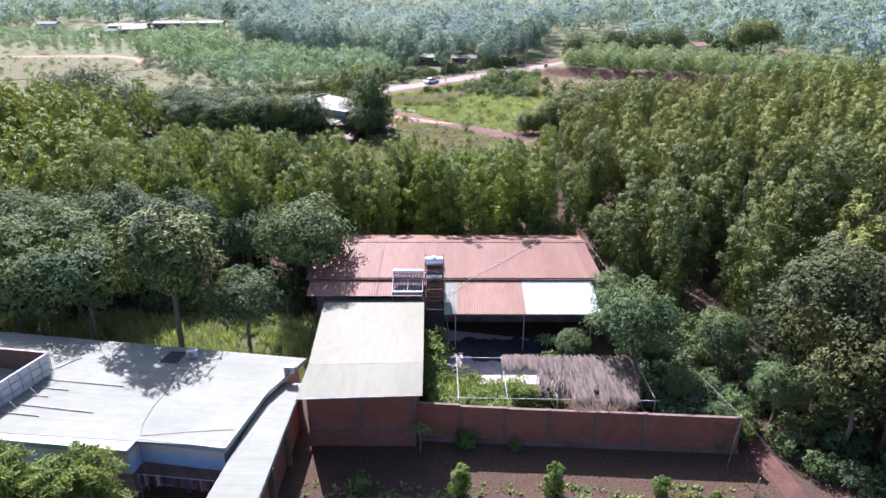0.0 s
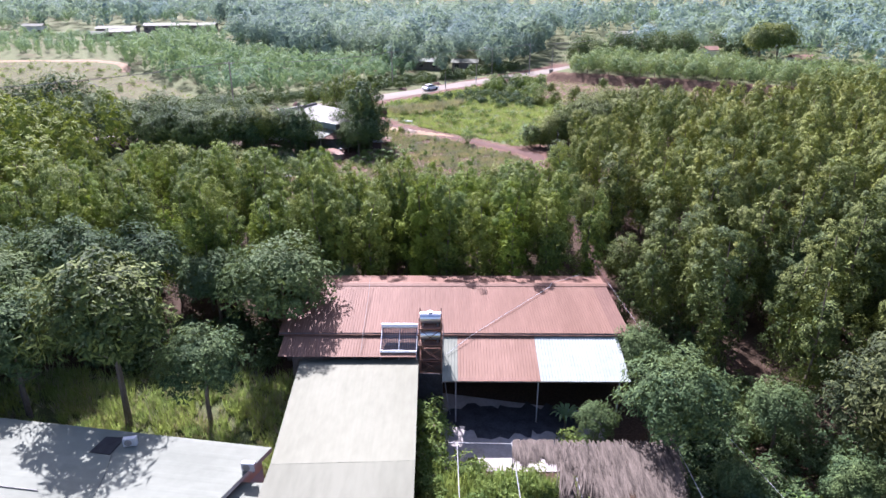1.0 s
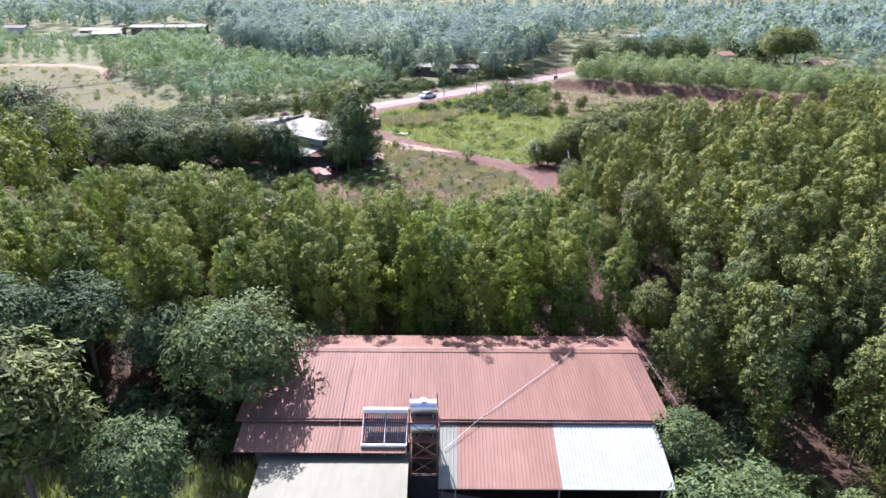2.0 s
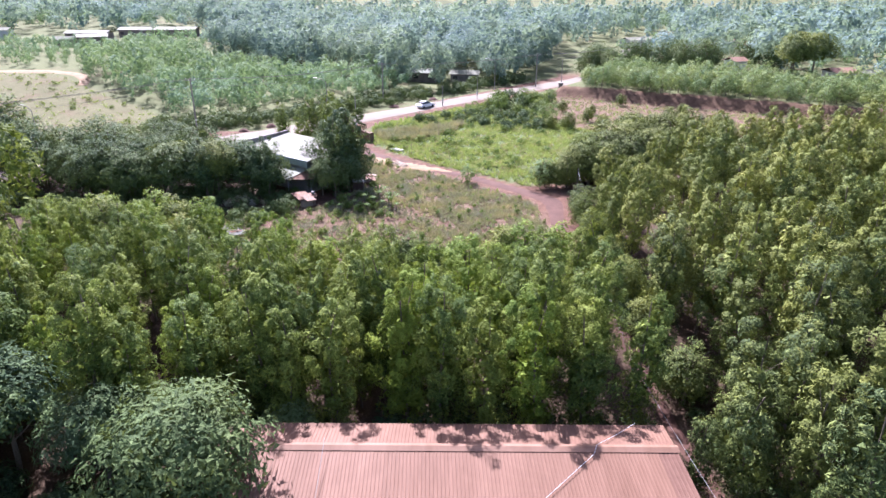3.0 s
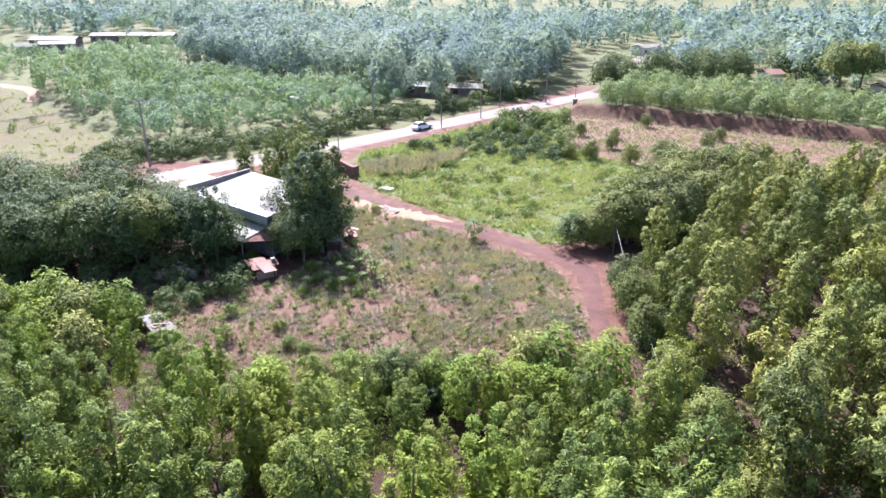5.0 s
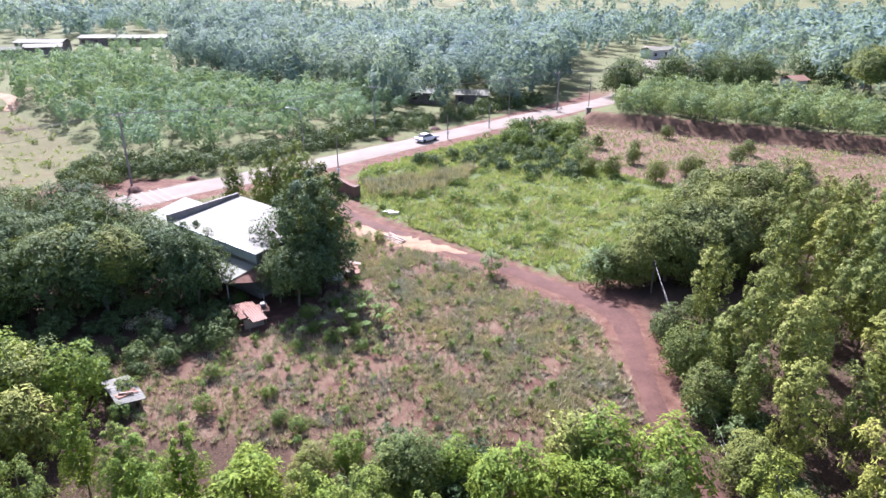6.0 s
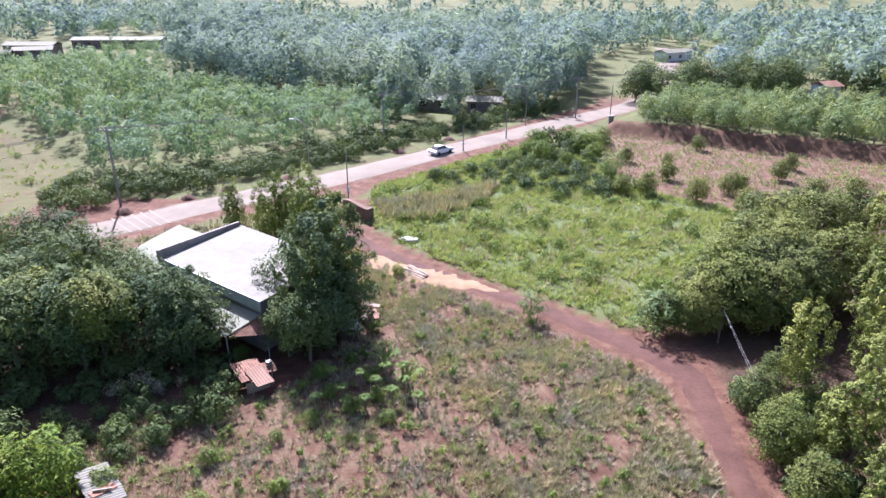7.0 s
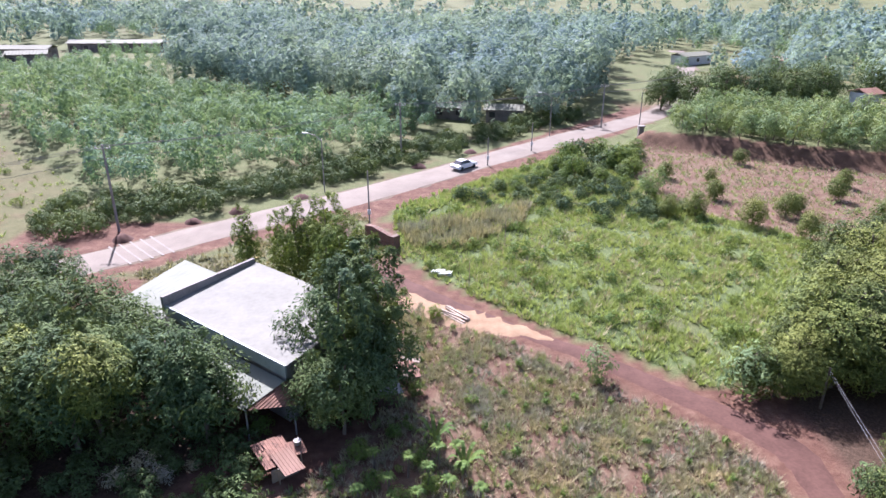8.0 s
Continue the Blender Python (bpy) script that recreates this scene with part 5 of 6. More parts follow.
part("ceiling_slab", Solid().slab(ROOF, RZ - 0.30, RZ - 0.03), M["white"], house)
for (xa, ya), (xb, yb) in zip(ROOF[:4], ROOF[1:5]):
    d = Vector((yb - ya, xa - xb, 0)).normalized() * 0.05
    part("fascia", Solid().slab([(xa, ya), (xa + d.x, ya + d.y), (xb + d.x, yb + d.y), (xb, yb)][::-1], RZ - 0.34, RZ + 0.03), M["fascia"], house, "grey-green metal fascia")
WALL = [(-45.6, 31.1), (-19.6, 28.0), (-19.4, 29.2), (-13.6, 28.3), (-12.7, 33.5), (-10.9, 38.0), (-20.1, 39.3), (-45.6, 43.4)]
part("wall", Solid().slab(WALL, -2.0, RZ - 0.3), M["white"], house, "white upper wall")
part("wall", Solid().slab([(x * 0.9995, y - 0.003) for x, y in WALL], -2.9, -2.0), M["blue"], house, "blue painted wall band")
# solid dark wall stands in for the shade of an open veranda
part("wall", Solid().slab(WALL, G - 0.3, -2.9), M["plank"], house, "lower wall coloured dark for the shaded open veranda")
# the roof is uncut: a black slab paints the dark inside the hatch
hatch = part("skylight", Solid().slab(HOLE, RZ + 0.02, RZ + 0.06), M["tyre"], house, "black slab for the dark inside of the roof hatch")
part("hatch_bar", Solid().tube([(-21.4, 38.5, RZ + 0.08), (-20.0, 38.4, RZ + 0.08)], 0.04, 6), M["iron"], hatch)
part("downpipe", Solid().tube([(-19.15, 28.75, RZ), (-19.15, 28.7, G)], 0.035, 7), M["iron"], house)
cable = [(-20.0, 37.6), (-19.6, 36.0), (-19.35, 34.2), (-19.6, 32.2), (-19.5, 30.2), (-19.1, 29.0), (-17.6, 29.2), (-16.2, 29.4), (-13.3, 29.7)]
part("roof_cable", Solid().tube([(x, y, RZ + 0.03) for x, y in cable], 0.013, 5), M["black"], house, "black cable lying on the roof")
for n, (xa, ya, xb, yb) in enumerate([(-29.3, 35.4, -22.8, 34.5), (-29.6, 34.4, -26.5, 34.0), (-29.5, 33.4, -27.5, 33.2), (-29.8, 32.4, -23.4, 31.4), (-29.9, 31.4, -26.9, 31.0), (-29.2, 36.6, -27.8, 38.4), (-28.9, 36.9, -28.2, 37.9)]):
    part("roof_bar", Solid().tube([(xa, ya, RZ + 0.06), (xb, yb, RZ + 0.05)], 0.032, 6), M["iron"], house, "dark steel bar lying on the roof")


def outdoor_unit(x, y, z, turn):
    ob = holder("air_conditioner", x, y, z, "white outdoor air conditioner unit on the roof", "air conditioner", "roof units")
    m = pose(x, y, z, 0, 0, turn)
    part("case", Solid().box(-0.4, -0.16, 0.06, 0.4, 0.16, 0.62, m), M["white"], ob)
    part("grille", Solid().tube([m @ Vector((-0.1, -0.17, 0.34)), m @ Vector((-0.1, -0.185, 0.34))], 0.23, 16), M["iron"], ob, "round dark fan grille")
    part("foot", Solid().box(-0.35, -0.2, 0, -0.28, 0.2, 0.06, m), M["iron"], ob)
    part("foot", Solid().box(0.28, -0.2, 0, 0.35, 0.2, 0.06, m), M["iron"], ob)


outdoor_unit(-19.2, 38.5, RZ + 0.01, 10)
outdoor_unit(-11.1, 36.3, RZ + 0.01, -4)

sign = holder("roof_sign", -31, 35, RZ, "open sign box of white boards on steel frame", "sign")
part("board", Solid().slab([(-30.6, 30.6), (-30.5, 30.55), (-28.9, 36.2), (-29.0, 36.3)], RZ + 0.05, RZ + 1.75), M["white"], sign, "white board, seen from its framed back")
back = part("board", Solid().slab([(-29.0, 36.3), (-36.0, 37.3), (-36.0, 37.2), (-29.0, 36.2)], RZ + 0.05, RZ + 1.75), M["brown"], sign, "dark brown inner face with pale letters")
part("cap", Solid().slab([(-28.95, 36.35), (-36.0, 37.36), (-36.0, 37.18), (-28.95, 36.17)], RZ + 1.752, RZ + 1.80), M["wood"], sign)
for n, x in enumerate((-33.9, -33.2, -32.6, -31.3, -30.7, -30.2)):
    y = 36.3 + (-29.0 - x) * 0.1429 - 0.11
    part("letter_bar", Solid().box(x, y - 0.09, RZ + 0.75, x + 0.42, y - 0.03, RZ + 1.25), M["car_paint"], back, "pale unreadable letter")
for n in range(8):
    f = n / 7
    x, y = -30.5 + 1.62 * f, 30.5 + 5.68 * f
    part("frame_bar", Solid().tube([(x + 0.06, y, RZ), (x + 0.06, y, RZ + 1.75)], 0.03, 6), M["galv"], sign)
    if n % 2 == 0:
        part("strut", Solid().tube([(x + 0.06, y, RZ + 1.2), (x + 1.2, y - 0.35, RZ + 0.02)], 0.025, 6), M["galv"], sign)
for z in (0.55, 1.15):
    part("frame_bar", Solid().tube([(-30.44, 30.5, RZ + z), (-28.8, 36.2, RZ + z)], 0.03, 6), M["galv"], sign)

annex = holder("brick_annex", -11.8, 28, G, "narrow brick annex with white sheet metal roof", "building")
part("roof", Solid().ribbed((-10.45, 12, -1.36), (-10.2, 36, -1.36), (-12.25, 36, -1.28), (-14.4, 12, -1.28), 0.8, 0.006), M["pale_roof"], annex)
part("fascia", Solid().slab([(-10.5, 12), (-10.42, 12), (-10.17, 36), (-10.25, 36)], -1.75, -1.40), M["fascia"], annex)
part("wall", Solid().slab([(-14.0, 12.2), (-10.65, 12.2), (-10.45, 35.8), (-12.0, 35.8)], G - 0.3, -1.58), M["brick"], annex)
for n, y in enumerate((15, 19, 23, 27, 31, 35)):
    part("pillar", Solid().box(-10.68 + y * 0.008, y, G - 0.3, -10.38 + y * 0.008, y + 0.25, -1.6), M["pillar"], annex)
part("drain_pipe", Solid().tube([(-10.3, 27.2, -1.6), (-10.12, 26.6, -2.6), (-10.1, 26.2, G)], 0.04, 7), M["black"], annex)

rack = holder("clothes_rack", -16, 27, G, "clothes rail with hanging laundry under the eaves", "clothes rack")
part("rail", Solid().tube([(-19.0, 27.6, -2.55), (-13.9, 27.0, -2.55)], 0.03, 7), M["galv"], rack)
for x, y in ((-19.0, 27.6), (-13.9, 27.0)):
    part("post", Solid().tube([(x, y, G), (x, y, -2.55)], 0.03, 7), M["galv"], rack)
CLOTH = [(0.03, 0.035, 0.06), (0.10, 0.045, 0.06), (0.025, 0.025, 0.03), (0.15, 0.075, 0.09), (0.04, 0.05, 0.09), (0.20, 0.19, 0.19), (0.06, 0.05, 0.05)]
cloth_mats = [plain("cloth", c, tuple(min(1, v * 1.4) for v in c), 4.0, 0.95, bump=0.2) for c in CLOTH]
pr = random.Random(12)
for n in range(22):
    x = -18.8 + n * 0.22
    y = 27.6 - (x + 19.0) * 0.1176
    ln, wd = pr.uniform(0.5, 1.15), pr.uniform(0.06, 0.13)
    so = Solid()
    pts = []
    for r in range(4):
        f = r / 3
        for k in range(5):
            u = k / 4 - 0.5
            pts.append((x + u * 2 * wd * (0.8 + 0.35 * f), y + 0.05 * math.sin(k * 1.9 + n) * f - 0.02, -2.52 - ln * f))
    so.add(pts, [(r * 5 + k, r * 5 + k + 1, r * 5 + k + 6, r * 5 + k + 5) for r in range(3) for k in range(4)])
    so.add([(px, py + 0.06, pz) for px, py, pz in pts], [(r * 5 + k + 5, r * 5 + k + 6, r * 5 + k + 1, r * 5 + k) for r in range(3) for k in range(4)])
    thing("garment", so, cloth_mats[(n * 5 + n // 3) % 7], "garment hanging on the clothes rail", "garment", "laundry")

# plants round the farm
for n, (x, y, k) in enumerate([(-4.9, 28.7, 0.9), (1.4, 28.4, 1.25), (7.7, 28.5, 1.1), (14.6, 28.3, 0.95), (17.8, 27.4, 0.7), (16.6, 27.5, 0.5)]):
    CONE.place(n, x, y, G - 0.05, n * 1.4, k, "garden shrubs")
for n, (x, y, k) in enumerate([(2.1, 33.1, 0.75), (5.5, 32.8, 0.45), (21.8, 34.2, 1.2), (22.2, 36.5, 1.3)]):
    BUSH.place(n, x, y, G - 0.05, n * 1.4, k, "bushes at the wall")
for n, (x, y, k) in enumerate([(-0.5, 41.0, 1.25), (-0.7, 43.2, 1.5), (-0.9, 45.2, 1.5), (-0.6, 38.6, 1.0), (0.1, 36.6, 0.9), (9.5, 43.2, 0.9), (10.6, 42.4, 1.0), (11.9, 41.8, 1.0), (2.6, 37, 0.9), (4.2, 36.5, 0.7), (7.0, 36.8, 0.9), (8.0, 36.0, 0.85), (1.5, 40, 0.7), (17.8, 34.6, 1.2), (19.2, 36.2, 1.4), (17.2, 38.0, 1.3), (20.5, 38.6, 1.5), (19.5, 41.5, 1.5), (21, 45, 1.4), (18.5, 48, 1.3), (17.5, 53, 1.3)]):
    (SHRUB if x > 16 else BUSH).place(n, x, y, G - 0.05, n * 1.4, k, "courtyard bushes")
for n, (x, y, z, a, k) in enumerate([q[1:] for q in scatter([(16.2, 34.2), (21.4, 33.4), (23.4, 36), (22.5, 47), (19.5, 58), (15.6, 58), (16.2, 46)], 2.0, 91, 0.45)]):
    SHRUB.place(n, x, y, z, a, k * 1.15, "courtyard bushes")


def fan_plant(name, x, y, z, count, length, droop, rise, label, mat="shrub", trunk=0.0):
    """A rosette of long arching leaves, on a stem where there is one."""
    ob = holder(name, x, y, z, label, "plant")
    if trunk:
        part("trunk", Solid().tube([(x, y, z - 0.1), (x + 0.05, y, z + trunk * 0.5), (x, y + 0.04, z + trunk)], 0.08, 8, 0.05), M["bark"], ob)
    rg = random.Random(int(x * 10))
    for i in range(count):
        a, so, pts = i * 2.4 + rg.uniform(-0.2, 0.2), Solid(), []
        ln = length * rg.uniform(0.8, 1.15)
        for k in range(6):
            f = k / 5
            r = ln * f * (0.9 - 0.15 * f)
            h_ = rise * math.sin(f * 1.9) - droop * f * f
            wd = length * 0.07 * math.sin(0.35 + f * 2.7)
            c = Vector((x + math.cos(a) * r, y + math.sin(a) * r, z + trunk + h_))
            s_ = Vector((-math.sin(a), math.cos(a), 0)) * wd
            pts += [c - s_, c + s_ + Vector((0, 0, 0.02))]
        so.add(pts, [(2 * k, 2 * k + 1, 2 * k + 3, 2 * k + 2) for k in range(5)])
        part("leaf", so, M[mat], ob)
    return ob


fan_plant("spiky_plant", 9.4, 45.6, G, 22, 1.5, 0.5, 1.3, "spiky rosette plant with arching striped leaves", "young", 0.8)
fan_plant("papaya_plant", -1.3, 32.6, G, 14, 1.1, 0.5, 0.5, "papaya plant with drooping leaves beside the brick wall", "shrub", 1.9)
fan_plant("banana_plant", -8.2, 108.6, 0, 9, 2.0, 0.8, 1.6, "banana plant with long broad leaves", "shrub", 0.7)
fan_plant("banana_plant", -6.4, 106.4, 0, 9, 1.8, 0.7, 1.4, "banana plant with long broad leaves", "shrub", 0.6)

CASSAVA = [(-8.6, 105.4, 1.5), (-7.4, 104.6, 1.2), (-9.8, 106.2, 1.6), (-6.6, 105.6, 1.3), (-10.9, 104.9, 1.2), (-8.0, 106.9, 1.7), (-11.9, 106.8, 1.4), (-9.2, 103.9, 1.0), (-5.6, 104.2, 1.0), (-12.6, 104.2, 0.9), (-6.9, 107.6, 1.2)]
for x, y, high in CASSAVA:
    tagged(fan_plant("cassava_plant", x, y, float(land(x, y)), 22, 0.72, 0.30, 0.25, "leafy cassava plant in the clearing", "shrub", high), "", "", "cassava plants")

# feathery tree close below the start of the flight
def feathery(rng, pr):
    """A spreading crown of arching twigs set with slim drooping leaves."""
    vs = []
    for i in range(150):
        a, lift = i * 2.39996, rng.uniform(0.1, 1.0)
        ln = rng.uniform(1.6, 3.0) * (1.15 - 0.5 * lift)
        f = np.linspace(0.15, 1.0, 9)
        axis = np.stack([np.cos(a) * f * ln, np.sin(a) * f * ln, 2.6 + lift * 2.1 + f * 0.9 * ln * lift - f * f * ln * 0.55], -1)
        vs.append(leaves(rng, axis, np.full(9, 0.26), 9, 0.60, 0.7, 0.8, 0.055)[0])
    vs.append(core(rng, (0, 0, 3.2), (1.4, 1.4, 1.2), 50, 0.8))
    v = np.concatenate(vs)
    return v, np.arange(len(v)).reshape(-1, 3), stem(pr, 4.2, 0.12, 8, 1.3, 0.4)


NEAR = Kind("feathery_tree", M["acacia"], "feathery light green tree beside the house", "tree", variants(2, 240, feathery))
NEAR.place(0, -20.9, 24.3, G, 0.4, 1.12)
NEAR.place(1, -25.4, 24.2, G, 2.4, 1.12)

# poles and wires on the farm side
def pole(name, x, y, z, high, r, mat, label, lean=0.0):
    ob = holder(name, x, y, z, label, "pole", "poles")
    part("post", Solid().tube([(x, y, z - 0.4), (x + lean * 0.5, y, z + high * 0.5), (x + lean, y, z + high)], r, 10, r * 0.75), M[mat], ob)
    return ob


p1 = pole("wire_pole", 19.9, 31.0, G, 4.4, 0.045, "pillar", "grey leaning concrete pole at the garden wall", 0.4)
p2 = pole("wire_pole", 14.4, 67.2, float(land(14.4, 67.2)), 6.2, 0.07, "concrete", "grey concrete wire pole between the plantations")
p3 = pole("wire_pole", 18.5, 113.0, -0.1, 3.4, 0.09, "bark", "wooden wire pole beside the dirt track")
pole("fence_post", 20.7, 28.4, G, 1.5, 0.06, "concrete", "short concrete fence post beside the track", 0.15)


def wire(a, b, sag, r=0.018):
    a, b = Vector(a), Vector(b)
    return Solid().tube([a.lerp(b, i / 12) - Vector((0, 0, sag * 4 * (i / 12) * (1 - i / 12))) for i in range(13)], r, 5)


thing("overhead_wire", wire((20.3, 31.0, -0.5), (14.4, 67.2, 1.4), 1.2, 0.012), M["galv"], "thin sagging overhead wire between poles", "wire", "wires")
thing("overhead_wire", wire((20.3, 31.0, -0.5), (25.0, 12.0, -0.3), 0.8), M["black"], "thin sagging overhead wire between poles", "wire", "wires")
thing("overhead_wire", wire((14.4, 67.2, 1.4), (18.5, 113.0, 3.1), 1.5, 0.008), M["galv"], "thin sagging overhead wire between poles", "wire", "wires")
thing("overhead_wire", wire((14.5, 67.2, 1.0), (18.6, 113.0, 2.8), 1.8, 0.008), M["galv"], "thin sagging overhead wire between poles", "wire", "wires")

# ---- the roadside house ----
fh = holder("roadside_house", -23, 118, 0, "roadside house with pale flat metal roofs", "building")
part("wall", Solid().slab([(-28.6, 119.6), (-18.0, 111.5), (-13.6, 118.6), (-23.8, 126.6)], -0.3, 4.35), M["concrete"], fh)
part("roof", Solid().ribbed((-28.9, 119.6, 4.6), (-17.8, 111.1, 4.6), (-13.2, 118.4, 5.0), (-23.9, 127.0, 5.0), 1.0, 0.006), M["worn_roof"], fh, "weathered cream sheet metal main roof")
part("parapet", Solid().slab([(-29.1, 119.5), (-28.9, 119.4), (-23.9, 126.9), (-24.1, 127.1)][::-1], 4.0, 5.35), M["concrete"], fh, "grey parapet wall")
part("fascia", Solid().slab([(-28.9, 119.5), (-17.85, 111.05), (-17.8, 111.2), (-28.8, 119.6)], 3.7, 4.62), M["fascia"], fh)
part("roof", Solid().ribbed((-34.4, 121.3, 3.5), (-29.3, 119.3, 3.5), (-26.3, 126.2, 3.9), (-31.2, 129.9, 3.9), 0.5, 0.012), M["pale_roof"], fh, "pale roof of the lower side wing")
part("wall", Solid().slab([(-33.8, 121.6), (-29.6, 119.8), (-26.8, 126.0), (-31.2, 129.3)], -0.3, 3.45), M["white"], fh)
part("roof", Solid().ribbed((-25.6, 112.6, 2.75), (-20.1, 108.9, 2.75), (-18.0, 111.3, 3.35), (-26.0, 117.2, 3.35), 0.5, 0.012), M["pale_roof"], fh, "pale porch roof")
part("roof", Solid().ribbed((-19.9, 109.0, 2.7), (-17.0, 109.8, 2.5), (-16.2, 111.4, 2.9), (-18.2, 111.4, 3.3), 0.3, 0.03), M["rust"], fh, "rusted corner of the porch roof")
for x, y in ((-25.0, 113.0), (-20.2, 109.5), (-17.3, 110.2)):
    part("post", Solid().tube([(x, y, -0.2), (x, y, 2.7)], 0.06, 8), M["galv"], fh)


def tin_patch(x, y, z, turn, w, d, mat, label, name="tin_sheet", tilt=8):
    m = pose(x, y, z, tilt, 3, turn)
    a, b, c, e = (m @ Vector(p) for p in ((-w / 2, -d / 2, 0), (w / 2, -d / 2, 0), (w / 2, d / 2, 0), (-w / 2, d / 2, 0)))
    return Solid().ribbed(a, b, c, e, 0.2, 0.022)


coop = holder("animal_coop", -17.5, 106.8, 0, "low coop under rusty corrugated sheets", "coop")
for x, y, w, d, tn, mat in ((-17.9, 106.9, 2.0, 2.3, 38, "rust"), (-16.9, 106.1, 1.3, 2.0, 40, "pink_roof"), (-16.7, 107.3, 1.2, 1.2, 30, "rust")):
    part("roof_sheet", tin_patch(x, y, 1.15 + 0.05 * w, tn, w, d, mat, ""), M[mat], coop)
for x, y in ((-18.6, 106.4), (-17.3, 105.5), (-16.3, 107.0), (-17.6, 108.0)):
    part("post", Solid().tube([(x, y, -0.2), (x, y, 1.15)], 0.05, 7), M["wood"], coop)
part("wall", Solid().box(-18.3, 106.0, -0.1, -16.6, 106.06, 0.9, Matrix.Translation((-17.4, 106.6, 0)) @ Matrix.Rotation(0.65, 4, "Z") @ Matrix.Translation((17.4, -106.6, 0))), M["wood"], coop)
thing("metal_pot", Solid().tube([(-16.6, 107.6, 1.28), (-16.6, 107.6, 1.5), (-16.6, 107.6, 1.55)], 0.22, 12, 0.24), M["iron"], "round metal pot standing on the coop roof", "pot")
lean = holder("lean_to", -23.4, 95.8, 0, "small low shelter under worn pale metal sheets", "shelter")
zz = float(land(-23.4, 95.8))
for n, (f, lift, turn, w, mat) in enumerate(((-1.35, 0.00, -49, 1.35, "worn_roof"), (-0.15, 0.05, -46, 1.35, "worn_roof"), (1.05, 0.02, -51, 1.25, "worn_roof"), (0.55, 0.10, -38, 0.60, "rust"))):
    part("roof_sheet", tin_patch(-23.4 + 0.67 * f, 95.8 - 0.74 * f, zz + 0.85 + lift, turn, w, 1.9 - 0.5 * (n == 3), mat, "", tilt=-7), M[mat], lean)
for x, y in ((-24.9, 96.7), (-23.9, 97.5), (-21.9, 95.0), (-22.8, 94.1)):
    part("post", Solid().tube([(x, y, zz - 0.2), (x, y, zz + 0.78)], 0.05, 7), M["wood"], lean)
part("weight", Solid().box(-0.5, -0.06, 0, 0.5, 0.06, 0.1, pose(-23.0, 95.3, zz + 1.0, 0, 5, 20)), M["wood"], lean, "loose plank lying on the sheets")


for n, (x, y, r, hh) in enumerate([(-44.4, 144.9, 1.3, 0.7), (-38.3, 150.6, 1.1, 0.6), (-34.0, 154.4, 1.2, 0.7), (-27.0, 160.6, 1.2, 0.5), (-11.5, 176.5, 1.3, 0.6), (-3.0, 186.0, 1.3, 0.6)]):
    heap("earth_mound", x, y, r, hh, "soil", "small heap of red earth on the road shoulder", "heap", 20 + n)

heap("straw_mound", -19.6, 105.4, 0.9, 0.4, "sand", "small mound of pale straw beside the coop", "straw", 40)

ruin = holder("brick_ruin", -14.6, 143, 0, "broken stub of an old red brick wall", "wall")
m = Matrix.Translation((-14.6, 143.2, 0)) @ Matrix.Rotation(radians(-40), 4, "Z")
part("wall", Solid().add([m @ Vector(p) for p in ((-2.2, -0.35, -0.2), (2.2, -0.35, -0.2), (2.2, 0.35, -0.2), (-2.2, 0.35, -0.2), (-2.2, -0.35, 2.0), (-1.0, -0.35, 2.1), (0.2, -0.35, 1.85), (2.2, -0.35, 1.5), (2.2, 0.35, 1.45), (0.2, 0.35, 1.8), (-1.0, 0.35, 2.05), (-2.2, 0.35, 1.95))], [(3, 2, 1, 0), (0, 1, 7, 6, 5, 4), (2, 3, 11, 10, 9, 8), (1, 2, 8, 7), (3, 0, 4, 11), (4, 5, 10, 11), (5, 6, 9, 10), (6, 7, 8, 9)]), M["old_brick"], ruin)
part("pillar", Solid().box(1.9, -0.5, -0.2, 2.4, 0.5, 1.7, m), M["old_brick"], ruin)
pr = random.Random(31)
for kx, ky, rows, cols, nm in ((-16.4, 135.6, 6, 7, "brick_stack"),):
    ob = holder(nm, kx, ky, 0, "neat stack of red bricks beside the track", "bricks")
    mesh = None
    for r in range(rows):
        for c in range(cols):
            for d in range(3):
                x, y, z = kx + (c - cols / 2) * 0.36 + pr.uniform(-0.03, 0.03), ky + d * 0.55 + pr.uniform(-0.04, 0.04), r * 0.24
                if mesh is None:
                    b0 = part("brick", Solid().box(-0.17, -0.25, 0, 0.17, 0.25, 0.22), M["brick"], ob)
                    mesh = b0.data
                else:
                    b0 = new("brick", mesh)
                    b0.parent = ob
                b0.matrix_parent_inverse = Matrix.Identity(4)
                b0.location, b0.rotation_euler = (x - kx, y - ky, z), (0, 0, pr.uniform(-0.1, 0.1))
planks = holder("timber_pile", -7.2, 126.2, 0, "pile of weathered planks beside the sand", "timber")
for n in range(7):
    part("plank", Solid().box(-1.5, -0.1, 0, 1.5, 0.1, 0.08, pose(-7.0 + 0.12 * n, 126.0 + 0.16 * n, 0.05 + 0.09 * (n % 3), 0, 2, -42 + pr.uniform(-12, 12))), M["wood"], planks)
scrap = holder("scrap_pile", -10.6, 117.5, 0, "heap of broken reddish tiles and boards", "scrap")
for n in range(16):
    part("board", Solid().box(-0.7, -0.22, 0, 0.7, 0.22, 0.05, pose(-10.7 + pr.uniform(-1.0, 1.0), 117.2 + pr.uniform(-0.9, 0.9), 0.1 + 0.05 * n, pr.uniform(-14, 14), pr.uniform(-14, 14), pr.uniform(0, 180))), M["rust" if n % 2 else "wood"], scrap)
drum = holder("storage_box", -11.5, 113.6, 0, "grey covered box beside the house tree", "box")
